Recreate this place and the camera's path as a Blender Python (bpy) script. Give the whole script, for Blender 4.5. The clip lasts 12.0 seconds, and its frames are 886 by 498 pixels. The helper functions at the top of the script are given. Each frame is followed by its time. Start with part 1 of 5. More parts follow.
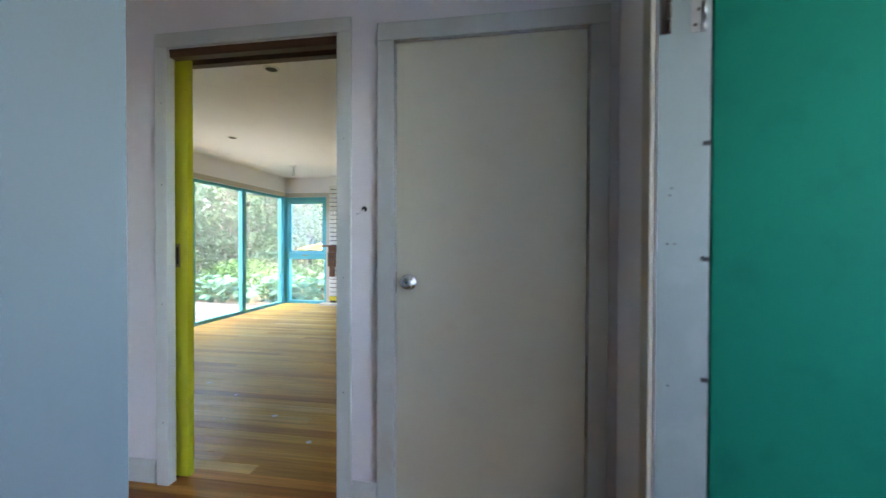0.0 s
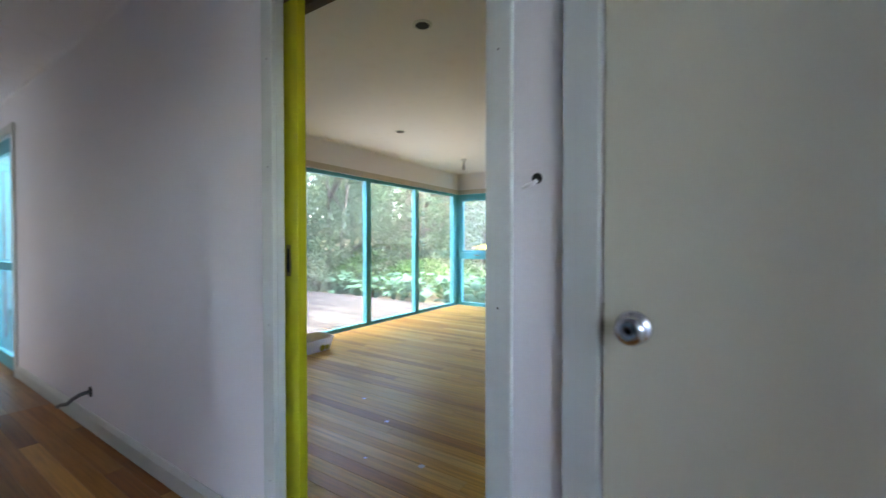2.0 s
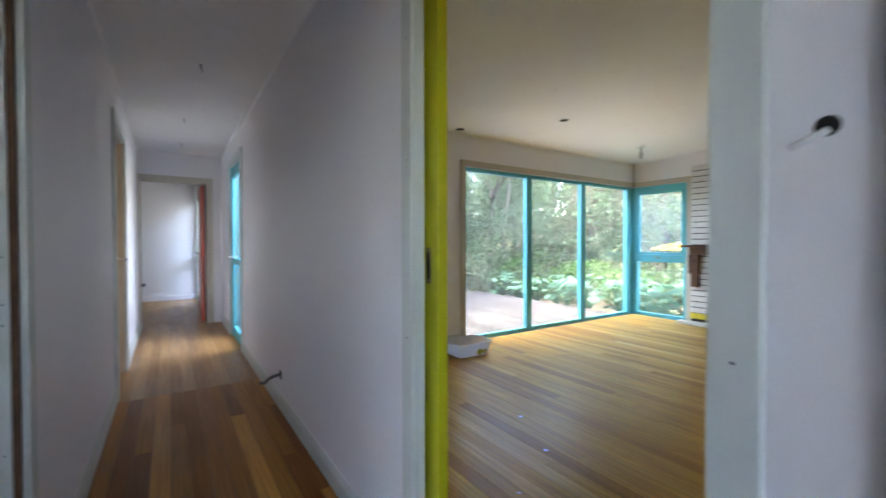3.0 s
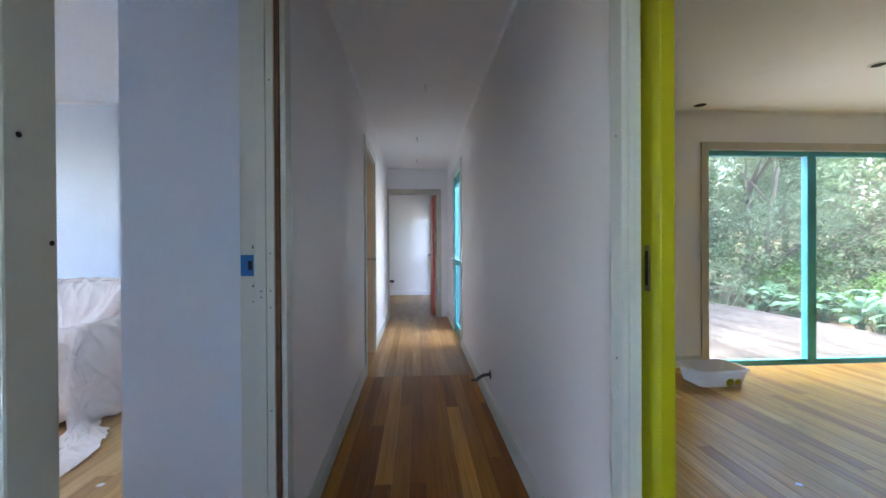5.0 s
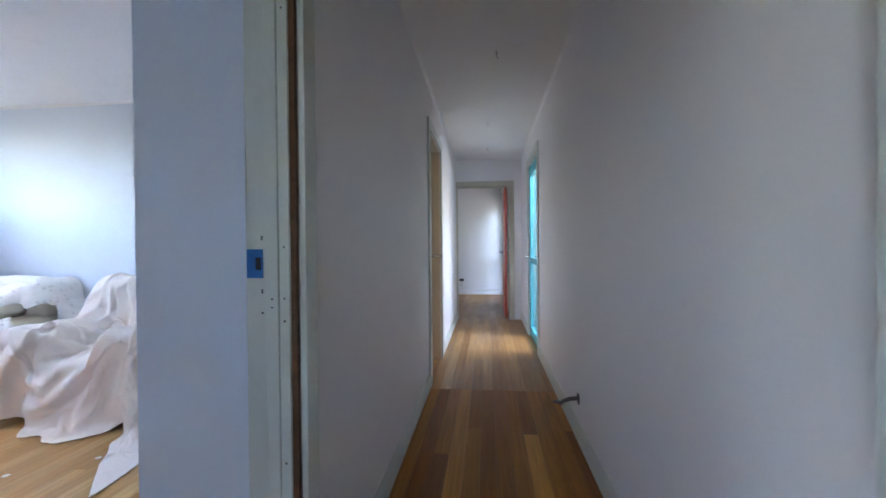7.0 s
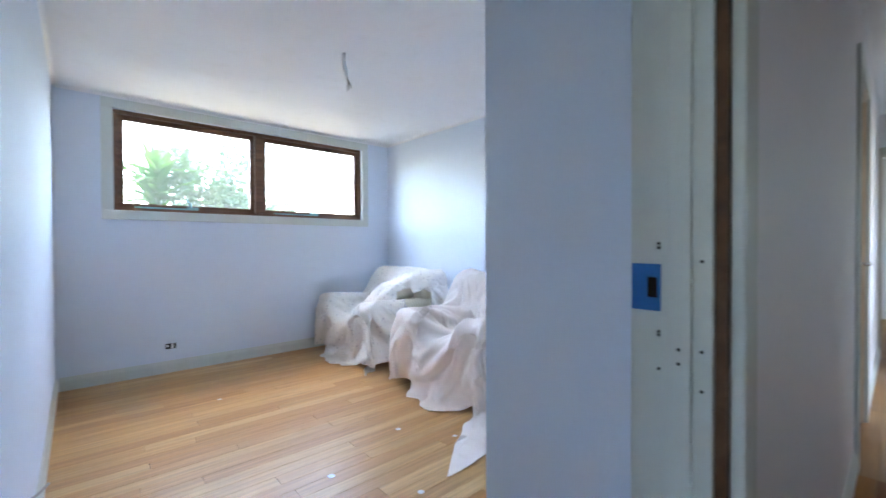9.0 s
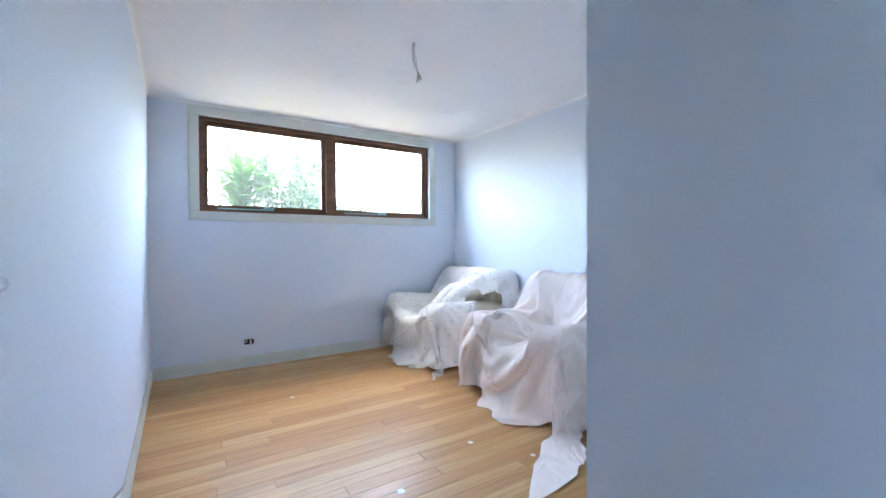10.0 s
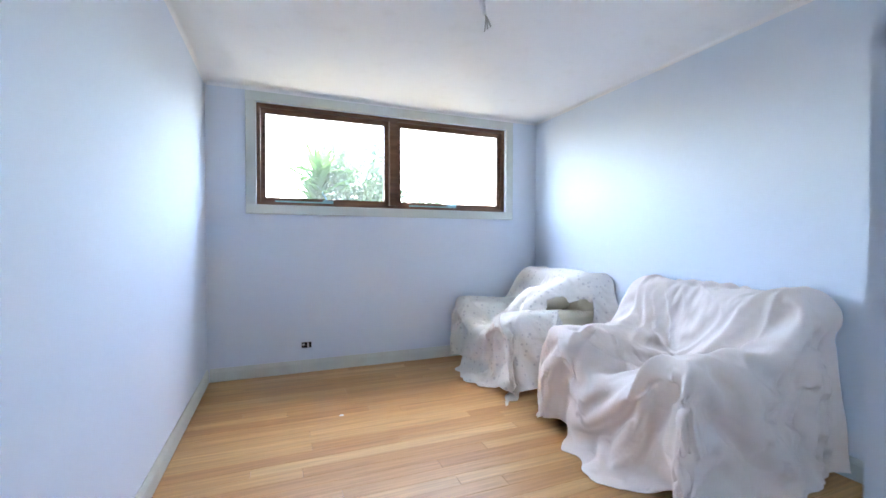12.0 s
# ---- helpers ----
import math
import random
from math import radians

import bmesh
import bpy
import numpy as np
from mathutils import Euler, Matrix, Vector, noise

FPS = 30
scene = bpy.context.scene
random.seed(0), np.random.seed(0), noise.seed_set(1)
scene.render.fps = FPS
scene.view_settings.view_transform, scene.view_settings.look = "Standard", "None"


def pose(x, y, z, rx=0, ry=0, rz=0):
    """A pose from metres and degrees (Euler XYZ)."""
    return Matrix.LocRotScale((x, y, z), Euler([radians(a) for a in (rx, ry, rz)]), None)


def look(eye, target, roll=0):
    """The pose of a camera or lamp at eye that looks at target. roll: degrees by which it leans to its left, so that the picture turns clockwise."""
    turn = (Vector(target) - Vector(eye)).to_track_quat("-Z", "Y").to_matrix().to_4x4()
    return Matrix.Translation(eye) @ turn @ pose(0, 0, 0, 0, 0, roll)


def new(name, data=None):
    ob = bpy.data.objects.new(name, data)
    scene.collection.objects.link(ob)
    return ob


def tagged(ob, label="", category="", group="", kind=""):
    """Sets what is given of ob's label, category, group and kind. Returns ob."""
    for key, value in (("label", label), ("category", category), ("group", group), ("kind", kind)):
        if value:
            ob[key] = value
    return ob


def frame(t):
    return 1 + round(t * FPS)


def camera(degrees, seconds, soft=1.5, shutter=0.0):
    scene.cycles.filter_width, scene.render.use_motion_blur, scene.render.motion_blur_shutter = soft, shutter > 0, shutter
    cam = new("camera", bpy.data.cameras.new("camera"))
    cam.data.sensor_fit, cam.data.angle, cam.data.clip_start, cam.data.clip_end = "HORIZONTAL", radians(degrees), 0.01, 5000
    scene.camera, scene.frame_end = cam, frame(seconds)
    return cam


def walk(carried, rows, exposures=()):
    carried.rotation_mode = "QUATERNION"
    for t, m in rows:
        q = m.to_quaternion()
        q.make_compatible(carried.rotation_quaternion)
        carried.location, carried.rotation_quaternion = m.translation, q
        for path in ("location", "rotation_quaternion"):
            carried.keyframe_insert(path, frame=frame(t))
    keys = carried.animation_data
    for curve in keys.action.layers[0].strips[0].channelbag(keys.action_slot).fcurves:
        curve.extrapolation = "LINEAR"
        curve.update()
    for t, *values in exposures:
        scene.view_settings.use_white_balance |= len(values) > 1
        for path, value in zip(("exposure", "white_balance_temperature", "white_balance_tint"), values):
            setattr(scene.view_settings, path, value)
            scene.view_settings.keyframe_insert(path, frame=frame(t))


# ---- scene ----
cam = camera(94.5, 12.0, soft=1.5, shutter=0.5)
PATH = [
    (0, (-0.054, 3.108, 1.148), (-0.382, 5.081, 1.123), 0.2),
    (0.5, (-0.112, 3.302, 1.155), (-0.624, 5.235, 1.126), 0.2),
    (1, (-0.203, 3.505, 1.155), (-0.897, 5.38, 1.127), -0.0),
    (1.5, (-0.272, 3.702, 1.157), (-1.132, 5.507, 1.123), -0.0),
    (2, (-0.347, 3.923, 1.154), (-1.457, 5.586, 1.121), 0.0),
    (2.5, (-0.445, 4.07, 1.15), (-1.837, 5.506, 1.118), -0.3),
    (3, (-0.532, 4.164, 1.162), (-2.195, 5.275, 1.129), -0.1),
    (3.2, (-0.577, 4.191, 1.157), (-2.315, 5.18, 1.122), -0.5),
    (3.5, (-0.621, 4.23, 1.156), (-2.454, 5.03, 1.134), -0.4),
    (3.6, (-0.632, 4.241, 1.156), (-2.494, 4.97, 1.122), -0.3),
    (3.7, (-0.637, 4.247, 1.156), (-2.522, 4.916, 1.136), -0.5),
    (5.3, (-0.675, 4.29, 1.14), (-2.673, 4.364, 1.115), -0.3),
    (5.5, (-0.685, 4.297, 1.139), (-2.684, 4.346, 1.112), -0.4),
    (6, (-0.781, 4.307, 1.139), (-2.781, 4.291, 1.107), -0.4),
    (6.5, (-0.952, 4.317, 1.132), (-2.948, 4.2, 1.101), -0.6),
    (6.7, (-1.027, 4.309, 1.124), (-3.022, 4.166, 1.098), -0.6),
    (8.3, (-1.354, 4.121, 1.152), (-3.062, 3.08, 1.126), -0.4),
    (8.5, (-1.386, 4.085, 1.153), (-2.975, 2.87, 1.121), -0.6),
    (8.8, (-1.41, 4.004, 1.152), (-2.826, 2.592, 1.122), -0.4),
    (9, (-1.422, 3.981, 1.15), (-2.753, 2.488, 1.127), -0.2),
    (9.5, (-1.443, 3.898, 1.137), (-2.612, 2.275, 1.112), -0.4),
    (10, (-1.491, 3.796, 1.149), (-2.576, 2.116, 1.125), -0.2),
    (10.5, (-1.571, 3.697, 1.154), (-2.596, 1.98, 1.122), -0.0),
    (11, (-1.609, 3.583, 1.143), (-2.542, 1.814, 1.103), -0.4),
    (11.5, (-1.765, 3.430, 1.130), (-2.546, 1.589, 1.093), -0.5),
    (12, (-1.833, 3.325, 1.144), (-2.571, 1.466, 1.106), 0.1),
]
EXPOSURES = [(0.0, 5.8, 6850, 14), (1.5, 5.62, 6850, 15), (3.5, 5.55, 6850, 15), (5.5, 5.62, 6750, 13), (7.0, 5.6, 6700, 13), (9.0, 5.68, 6600, 11), (10.5, 5.82, 6600, 11), (12.0, 5.75, 6720, 12)]
SKY = 0.12
walk(cam, [(t, look(eye, target, roll)) for t, eye, target, roll in PATH], EXPOSURES)

# ---- world, sun and sky ----
world = bpy.data.worlds.new("sky")
scene.world = world
world.use_nodes = True
wn, wl = world.node_tree.nodes, world.node_tree.links
sky = wn.new("ShaderNodeTexSky")
sky.sky_type = "NISHITA"
sky.sun_disc = False
sky.sun_elevation = radians(74)
sky.sun_rotation = radians(180)
sky.air_density, sky.dust_density, sky.ozone_density = 1.0, 2.5, 1.0
wl.new(sky.outputs[0], wn["Background"].inputs[0])
wn["Background"].inputs[1].default_value = SKY
sun_data = bpy.data.lights.new("sun", "SUN")
sun_data.energy, sun_data.angle, sun_data.color = 0.45, radians(14), (1.0, 0.97, 0.92)
sun = new("sun", sun_data)
sun.matrix_world = look((0, -10 * math.cos(radians(74)), 10 * math.sin(radians(74))), (0, 0, 0))

for nm, x, y, z, w, h, watts, aim in (("side_door_daylight", -5.82, 5.5, 1.75, 0.85, 1.2, 0.75, (-5.5, 4.3, 0.1)), ("far_window_daylight", -9.97, 5.0, 1.3, 0.8, 1.8, 0.2, (-9.97, 4.0, 0.9))):
    ld = bpy.data.lights.new(nm, "AREA")
    ld.shape, ld.size, ld.size_y, ld.energy, ld.color = "RECTANGLE", w, h, watts, (0.93, 0.97, 1.0)
    new(nm, ld).matrix_world = look((x, y, z), aim)
# added fill lamp in the window wall, standing in for light off the deck
ld = bpy.data.lights.new("deck_bounce_fill", "AREA")
ld.shape, ld.size, ld.size_y, ld.energy, ld.color, ld.spread = "RECTANGLE", 2.2, 0.6, 0.12, (1.0, 0.95, 0.88), radians(84)
new("deck_bounce_fill", ld).matrix_world = look((-4.37, 8.15, 0.4), (-3.37, 8.15, 1.85))

# ---- materials ----
MATS = {}


def nodes_of(name):
    m = bpy.data.materials.new(name)
    m.use_nodes = True
    return m, m.node_tree.nodes, m.node_tree.links, m.node_tree.nodes["Principled BSDF"]


def paint(name, color, rough=0.5, vary=0.06, scale=1.6, bump=0.12, fine=180.0, metal=0.0, dirt=None, dirt_amount=0.0, coat=0.0, spec=0.5):
    """A painted or plain surface with broad and fine variation and a fine relief."""
    if name in MATS:
        return MATS[name]
    m, n, l, b = nodes_of(name)
    tc = n.new("ShaderNodeTexCoord")
    broad = n.new("ShaderNodeTexNoise")
    broad.inputs["Scale"].default_value, broad.inputs["Detail"].default_value = scale, 4
    l.new(tc.outputs["Object"], broad.inputs["Vector"])
    mix = n.new("ShaderNodeMix")
    mix.data_type = "RGBA"
    mix.inputs[6].default_value = (*[c * (1 - vary) for c in color], 1)
    mix.inputs[7].default_value = (*[min(1, c * (1 + vary)) for c in color], 1)
    l.new(broad.outputs["Fac"], mix.inputs[0])
    out = mix.outputs[2]
    grain = n.new("ShaderNodeTexNoise")
    grain.inputs["Scale"].default_value, grain.inputs["Detail"].default_value = fine, 3
    l.new(tc.outputs["Object"], grain.inputs["Vector"])
    if dirt:
        spots = n.new("ShaderNodeTexNoise")
        spots.inputs["Scale"].default_value, spots.inputs["Detail"].default_value = 7.0, 8
        l.new(tc.outputs["Object"], spots.inputs["Vector"])
        ramp = n.new("ShaderNodeMapRange")
        ramp.inputs[1].default_value, ramp.inputs[2].default_value = 0.56, 0.75
        ramp.inputs[4].default_value = dirt_amount
        l.new(spots.outputs["Fac"], ramp.inputs[0])
        m2 = n.new("ShaderNodeMix")
        m2.data_type = "RGBA"
        m2.inputs[7].default_value = (*dirt, 1)
        l.new(ramp.outputs[0], m2.inputs[0])
        l.new(out, m2.inputs[6])
        out = m2.outputs[2]
    l.new(out, b.inputs["Base Color"])
    rr = n.new("ShaderNodeMapRange")
    rr.inputs[3].default_value, rr.inputs[4].default_value = max(0.02, rough - 0.07), min(1, rough + 0.07)
    l.new(broad.outputs["Fac"], rr.inputs[0])
    l.new(rr.outputs[0], b.inputs["Roughness"])
    b.inputs["Metallic"].default_value = metal
    b.inputs["Specular IOR Level"].default_value = spec
    b.inputs["Coat Weight"].default_value = coat
    bp = n.new("ShaderNodeBump")
    bp.inputs["Strength"].default_value, bp.inputs["Distance"].default_value = bump, 0.002
    l.new(grain.outputs["Fac"], bp.inputs["Height"])
    l.new(bp.outputs[0], b.inputs["Normal"])
    MATS[name] = m
    return m


def wood(name, stops, rough=0.3, axis=0, per_object=True, coat=0.0, stretch=14.0, grain_amount=0.35, scale=2.2, spec=0.3):
    """Timber: one tone a board out of the given stops, long grain along one axis, worn gloss."""
    if name in MATS:
        return MATS[name]
    m, n, l, b = nodes_of(name)
    tc = n.new("ShaderNodeTexCoord")
    info = n.new("ShaderNodeObjectInfo")
    geo = n.new("ShaderNodeNewGeometry")
    rand = info.outputs["Random"] if per_object else geo.outputs["Random Per Island"]
    ramp = n.new("ShaderNodeValToRGB")
    e = ramp.color_ramp.elements
    e[0].color, e[1].color = (*stops[0], 1), (*stops[-1], 1)
    for i, c in enumerate(stops[1:-1]):
        e.new((i + 1) / (len(stops) - 1)).color = (*c, 1)
    l.new(rand, ramp.inputs[0])
    shift = n.new("ShaderNodeVectorMath")
    shift.operation = "ADD"
    comb = n.new("ShaderNodeCombineXYZ")
    big = n.new("ShaderNodeMath")
    big.operation = "MULTIPLY"
    big.inputs[1].default_value = 57.0
    l.new(rand, big.inputs[0])
    for i in range(3):
        l.new(big.outputs[0], comb.inputs[i])
    l.new(tc.outputs["Object"], shift.inputs[0])
    l.new(comb.outputs[0], shift.inputs[1])
    mp = n.new("ShaderNodeMapping")
    sc = [stretch] * 3
    sc[axis] = 1.0
    mp.inputs["Scale"].default_value = sc
    l.new(shift.outputs[0], mp.inputs["Vector"])
    gr = n.new("ShaderNodeTexNoise")
    gr.inputs["Scale"].default_value, gr.inputs["Detail"].default_value, gr.inputs["Distortion"].default_value = scale, 7, 0.6
    l.new(mp.outputs[0], gr.inputs["Vector"])
    wear = n.new("ShaderNodeTexNoise")
    wear.inputs["Scale"].default_value, wear.inputs["Detail"].default_value = 1.7, 5
    l.new(shift.outputs[0], wear.inputs["Vector"])
    dark = n.new("ShaderNodeMapRange")
    dark.inputs[1].default_value, dark.inputs[2].default_value = 0.3, 0.7
    dark.inputs[3].default_value, dark.inputs[4].default_value = 1 - grain_amount, 1 + grain_amount * 0.5
    l.new(gr.outputs["Fac"], dark.inputs[0])
    mul = n.new("ShaderNodeVectorMath")
    mul.operation = "SCALE"
    l.new(ramp.outputs[0], mul.inputs[0])
    l.new(dark.outputs[0], mul.inputs["Scale"])
    l.new(mul.outputs[0], b.inputs["Base Color"])
    rr = n.new("ShaderNodeMapRange")
    rr.inputs[1].default_value, rr.inputs[2].default_value = 0.3, 0.7
    rr.inputs[3].default_value, rr.inputs[4].default_value = max(0.05, rough - 0.04), rough + 0.08
    l.new(wear.outputs["Fac"], rr.inputs[0])
    l.new(rr.outputs[0], b.inputs["Roughness"])
    b.inputs["Coat Weight"].default_value = coat
    b.inputs["Specular IOR Level"].default_value = spec
    bp = n.new("ShaderNodeBump")
    bp.inputs["Strength"].default_value, bp.inputs["Distance"].default_value = 0.15, 0.0015
    l.new(gr.outputs["Fac"], bp.inputs["Height"])
    l.new(bp.outputs[0], b.inputs["Normal"])
    MATS[name] = m
    return m


def leafy(name, dark, light, rough=0.5):
    """Foliage: each leaf its own green, partly letting light through."""
    if name in MATS:
        return MATS[name]
    m, n, l, b = nodes_of(name)
    geo = n.new("ShaderNodeNewGeometry")
    ramp = n.new("ShaderNodeValToRGB")
    ramp.color_ramp.elements[0].color, ramp.color_ramp.elements[1].color = (*dark, 1), (*light, 1)
    l.new(geo.outputs["Random Per Island"], ramp.inputs[0])
    l.new(ramp.outputs[0], b.inputs["Base Color"])
    b.inputs["Roughness"].default_value = rough
    b.inputs["Specular IOR Level"].default_value = 0.15
    tr = n.new("ShaderNodeBsdfTranslucent")
    l.new(ramp.outputs[0], tr.inputs[0])
    ms = n.new("ShaderNodeMixShader")
    ms.inputs[0].default_value = 0.35
    l.new(b.outputs[0], ms.inputs[1])
    l.new(tr.outputs[0], ms.inputs[2])
    l.new(ms.outputs[0], n["Material Output"].inputs[0])
    MATS[name] = m
    return m


def glass_material(name, dust):
    """Clear pane with a scattering film: dust on one sash, added haze on the others."""
    m, n, l, b = nodes_of(name)
    lw = n.new("ShaderNodeLayerWeight")
    lw.inputs[0].default_value = 0.5
    power = n.new("ShaderNodeMath")
    power.operation = "POWER"
    power.inputs[1].default_value = 4.0
    l.new(lw.outputs["Facing"], power.inputs[0])
    amount = n.new("ShaderNodeMapRange")
    amount.inputs[3].default_value, amount.inputs[4].default_value = 0.03, 0.7
    l.new(power.outputs[0], amount.inputs[0])
    clear = n.new("ShaderNodeBsdfTransparent")
    clear.inputs[0].default_value = (0.95, 0.97, 0.96, 1)
    gloss = n.new("ShaderNodeBsdfGlossy")
    gloss.inputs["Roughness"].default_value = 0.02
    ms = n.new("ShaderNodeMixShader")
    l.new(amount.outputs[0], ms.inputs[0])
    l.new(clear.outputs[0], ms.inputs[1])
    l.new(gloss.outputs[0], ms.inputs[2])
    film = n.new("ShaderNodeBsdfTranslucent")
    film.inputs[0].default_value = (0.8, 0.82, 0.8, 1)
    patchy = n.new("ShaderNodeTexNoise")
    patchy.inputs["Scale"].default_value, patchy.inputs["Detail"].default_value = 2.5, 5
    share = n.new("ShaderNodeMapRange")
    share.inputs[3].default_value, share.inputs[4].default_value = dust * 0.5, dust * 1.5
    l.new(patchy.outputs["Fac"], share.inputs[0])
    dusty = n.new("ShaderNodeMixShader")
    l.new(share.outputs[0], dusty.inputs[0])
    l.new(ms.outputs[0], dusty.inputs[1])
    l.new(film.outputs[0], dusty.inputs[2])
    l.new(dusty.outputs[0], n["Material Output"].inputs[0])
    return m


# thin film here lays a haze over the view outside
GLASS = glass_material("window_glass", 0.016)
DUSTGLASS = glass_material("dusty_window_glass", 0.07)
WALL = paint("lilac_white_wall_paint", (0.85, 0.84, 0.865), 0.5, 0.03, 0.9, 0.2, 90)
BLUE = paint("pale_blue_wall_paint", (0.72, 0.785, 0.88), 0.7, 0.03, 0.9, 0.15, 80, spec=0.12)
CEIL = paint("ceiling_paint", (0.86, 0.86, 0.875), 0.7, 0.03, 0.7, 0.1, 60, dirt=(0.6, 0.57, 0.52), dirt_amount=0.12)
# wall blue darkened: the hall's weaker light is put into the colour
HALLBLUE = paint("shaded_hall_blue", (0.175, 0.22, 0.235), 0.5, 0.04, 0.9, 0.15, 80, spec=0.25)
TRIM = paint("grey_white_trim_paint", (0.62, 0.66, 0.63), 0.4, 0.05, 5, 0.2, 60, dirt=(0.42, 0.42, 0.36), dirt_amount=0.25)
# white trim darkened for the front frame, so its colour carries the shade
FRONTTRIM = paint("shaded_front_frame_paint", (0.175, 0.215, 0.203), 0.5, 0.06, 5, 0.2, 60, dirt=(0.3, 0.32, 0.3), dirt_amount=0.3)
CREAM = paint("cream_trim_paint", (0.52, 0.48, 0.40), 0.45, 0.05, 4, 0.15, 60)
PEACH = paint("warm_cream_paint", (0.74, 0.60, 0.44), 0.45, 0.05, 4, 0.15, 60)
BEIGE = paint("beige_door_paint", (0.68, 0.66, 0.53), 0.4, 0.05, 1.5, 0.15, 50, dirt=(0.5, 0.44, 0.33), dirt_amount=0.15)
YELLOW = paint("yellow_door_paint", (0.48, 0.455, 0.009), 0.4, 0.04, 3, 0.15, 50)
GREEN = paint("green_door_paint", (0.0, 0.11, 0.068), 0.75, 0.1, 2.5, 0.4, 20, dirt=(0.0, 0.078, 0.052), dirt_amount=0.5, spec=0.05)
RED = paint("red_door_paint", (0.62, 0.08, 0.03), 0.35, 0.05, 3, 0.1, 50)
TEAL = paint("teal_frame_paint", (0.075, 0.41, 0.48), 0.4, 0.05, 4, 0.15, 60)
PALETEAL = paint("pale_teal_paint", (0.24, 0.50, 0.52), 0.4, 0.05, 4, 0.15, 60)
CHROME = paint("worn_chrome", (0.62, 0.64, 0.68), 0.22, 0.1, 20, 0.05, 100, metal=1.0)
STEEL = paint("dull_hinge_metal", (0.32, 0.31, 0.29), 0.45, 0.2, 30, 0.2, 120, metal=0.8, dirt=(0.6, 0.6, 0.56), dirt_amount=0.7)
RUST = paint("rusty_steel", (0.06, 0.04, 0.03), 0.6, 0.3, 30, 0.3, 120, metal=0.3, dirt=(0.45, 0.47, 0.45), dirt_amount=0.8)
BRASS = paint("dark_brass", (0.25, 0.2, 0.1), 0.4, 0.2, 30, 0.1, 120, metal=0.9)
BLACK = paint("dark_void", (0.012, 0.011, 0.01), 0.8, 0.2, 10, 0.1, 50)
TAPE = paint("blue_masking_tape", (0.02, 0.17, 0.5), 0.6, 0.06, 12, 0.3, 150)
def thin_plastic():
    m, n, l, b = nodes_of("thin_white_plastic")
    nz = n.new("ShaderNodeTexNoise")
    nz.inputs["Scale"].default_value = 9
    mr = n.new("ShaderNodeMapRange")
    mr.inputs[3].default_value, mr.inputs[4].default_value = 0.3, 0.42
    l.new(nz.outputs["Fac"], mr.inputs[0])
    l.new(mr.outputs[0], b.inputs["Roughness"])
    b.inputs["Base Color"].default_value = (0.84, 0.85, 0.86, 1)
    tr = n.new("ShaderNodeBsdfTranslucent")
    tr.inputs[0].default_value = (0.84, 0.85, 0.86, 1)
    ms = n.new("ShaderNodeMixShader")
    ms.inputs[0].default_value = 0.62
    l.new(b.outputs[0], ms.inputs[1])
    l.new(tr.outputs[0], ms.inputs[2])
    l.new(ms.outputs[0], n["Material Output"].inputs[0])
    return m


TUBWHITE = thin_plastic()
PLASTIC = paint("white_plastic", (0.78, 0.79, 0.8), 0.35, 0.04, 8, 0.05, 60)
DARKGREY = paint("dark_cable_sheath", (0.09, 0.09, 0.1), 0.5, 0.1, 20, 0.1, 80)
GREY = paint("grey_cable_sheath", (0.5, 0.49, 0.48), 0.5, 0.1, 20, 0.1, 80)
RAW = wood("raw_brown_timber", [(0.10, 0.047, 0.021), (0.14, 0.066, 0.03)], 0.55, 0, True)
WINWOOD = wood("stained_window_timber", [(0.13, 0.065, 0.04), (0.22, 0.12, 0.075)], 0.4, 0, True)
MANTEL = wood("dark_mantel_timber", [(0.12, 0.05, 0.022), (0.16, 0.07, 0.03)], 0.4, 0, True)
BRICK = paint("white_painted_brick", (0.72, 0.71, 0.68), 0.6, 0.08, 6, 0.8, 60, dirt=(0.5, 0.47, 0.42), dirt_amount=0.35)
MORTAR = paint("dark_mortar", (0.06, 0.055, 0.05), 0.9, 0.2, 12, 0.5, 60)
YTILE = paint("yellow_glazed_tile", (0.72, 0.6, 0.08), 0.25, 0.08, 6, 0.05, 30)
STONE = paint("pale_hearth_stone", (0.62, 0.58, 0.52), 0.5, 0.08, 5, 0.2, 40)
FLOORH = wood("honey_floor_boards", [(0.49, 0.25, 0.095), (0.56, 0.31, 0.125), (0.63, 0.38, 0.165), (0.52, 0.275, 0.105), (0.67, 0.425, 0.195)], 0.32, 0, True, 0.0, 26, 0.22)
FLOORB = wood("polished_floor_boards", [(0.40, 0.19, 0.025), (0.52, 0.265, 0.042), (0.62, 0.35, 0.064), (0.55, 0.29, 0.047), (0.71, 0.46, 0.15)], 0.32, 0, True, 0.0, 26, 0.3, spec=0.2)
# darker finish, deepened further so the colour holds the corridor's dimness
FLOORD = wood("dimmed_polished_floor_boards", [(0.19, 0.06, 0.009), (0.27, 0.092, 0.013), (0.40, 0.158, 0.025), (0.22, 0.072, 0.01), (0.60, 0.275, 0.055)], 0.36, 0, True, 0.0, 26, 0.3, spec=0.16)
FLOORL = wood("worn_pale_floor_boards", [(0.27, 0.125, 0.04), (0.34, 0.17, 0.056), (0.41, 0.225, 0.078)], 0.36, 0, True, 0.05, 26, 0.3)
DECKW = wood("weathered_deck_boards", [(0.05, 0.048, 0.048), (0.066, 0.064, 0.063), (0.085, 0.082, 0.08)], 0.85, 0, True, 0.0, 9, 0.6, scale=1.4, spec=0.04)
BARK = paint("bark", (0.085, 0.07, 0.055), 0.9, 0.3, 8, 1.0, 30)
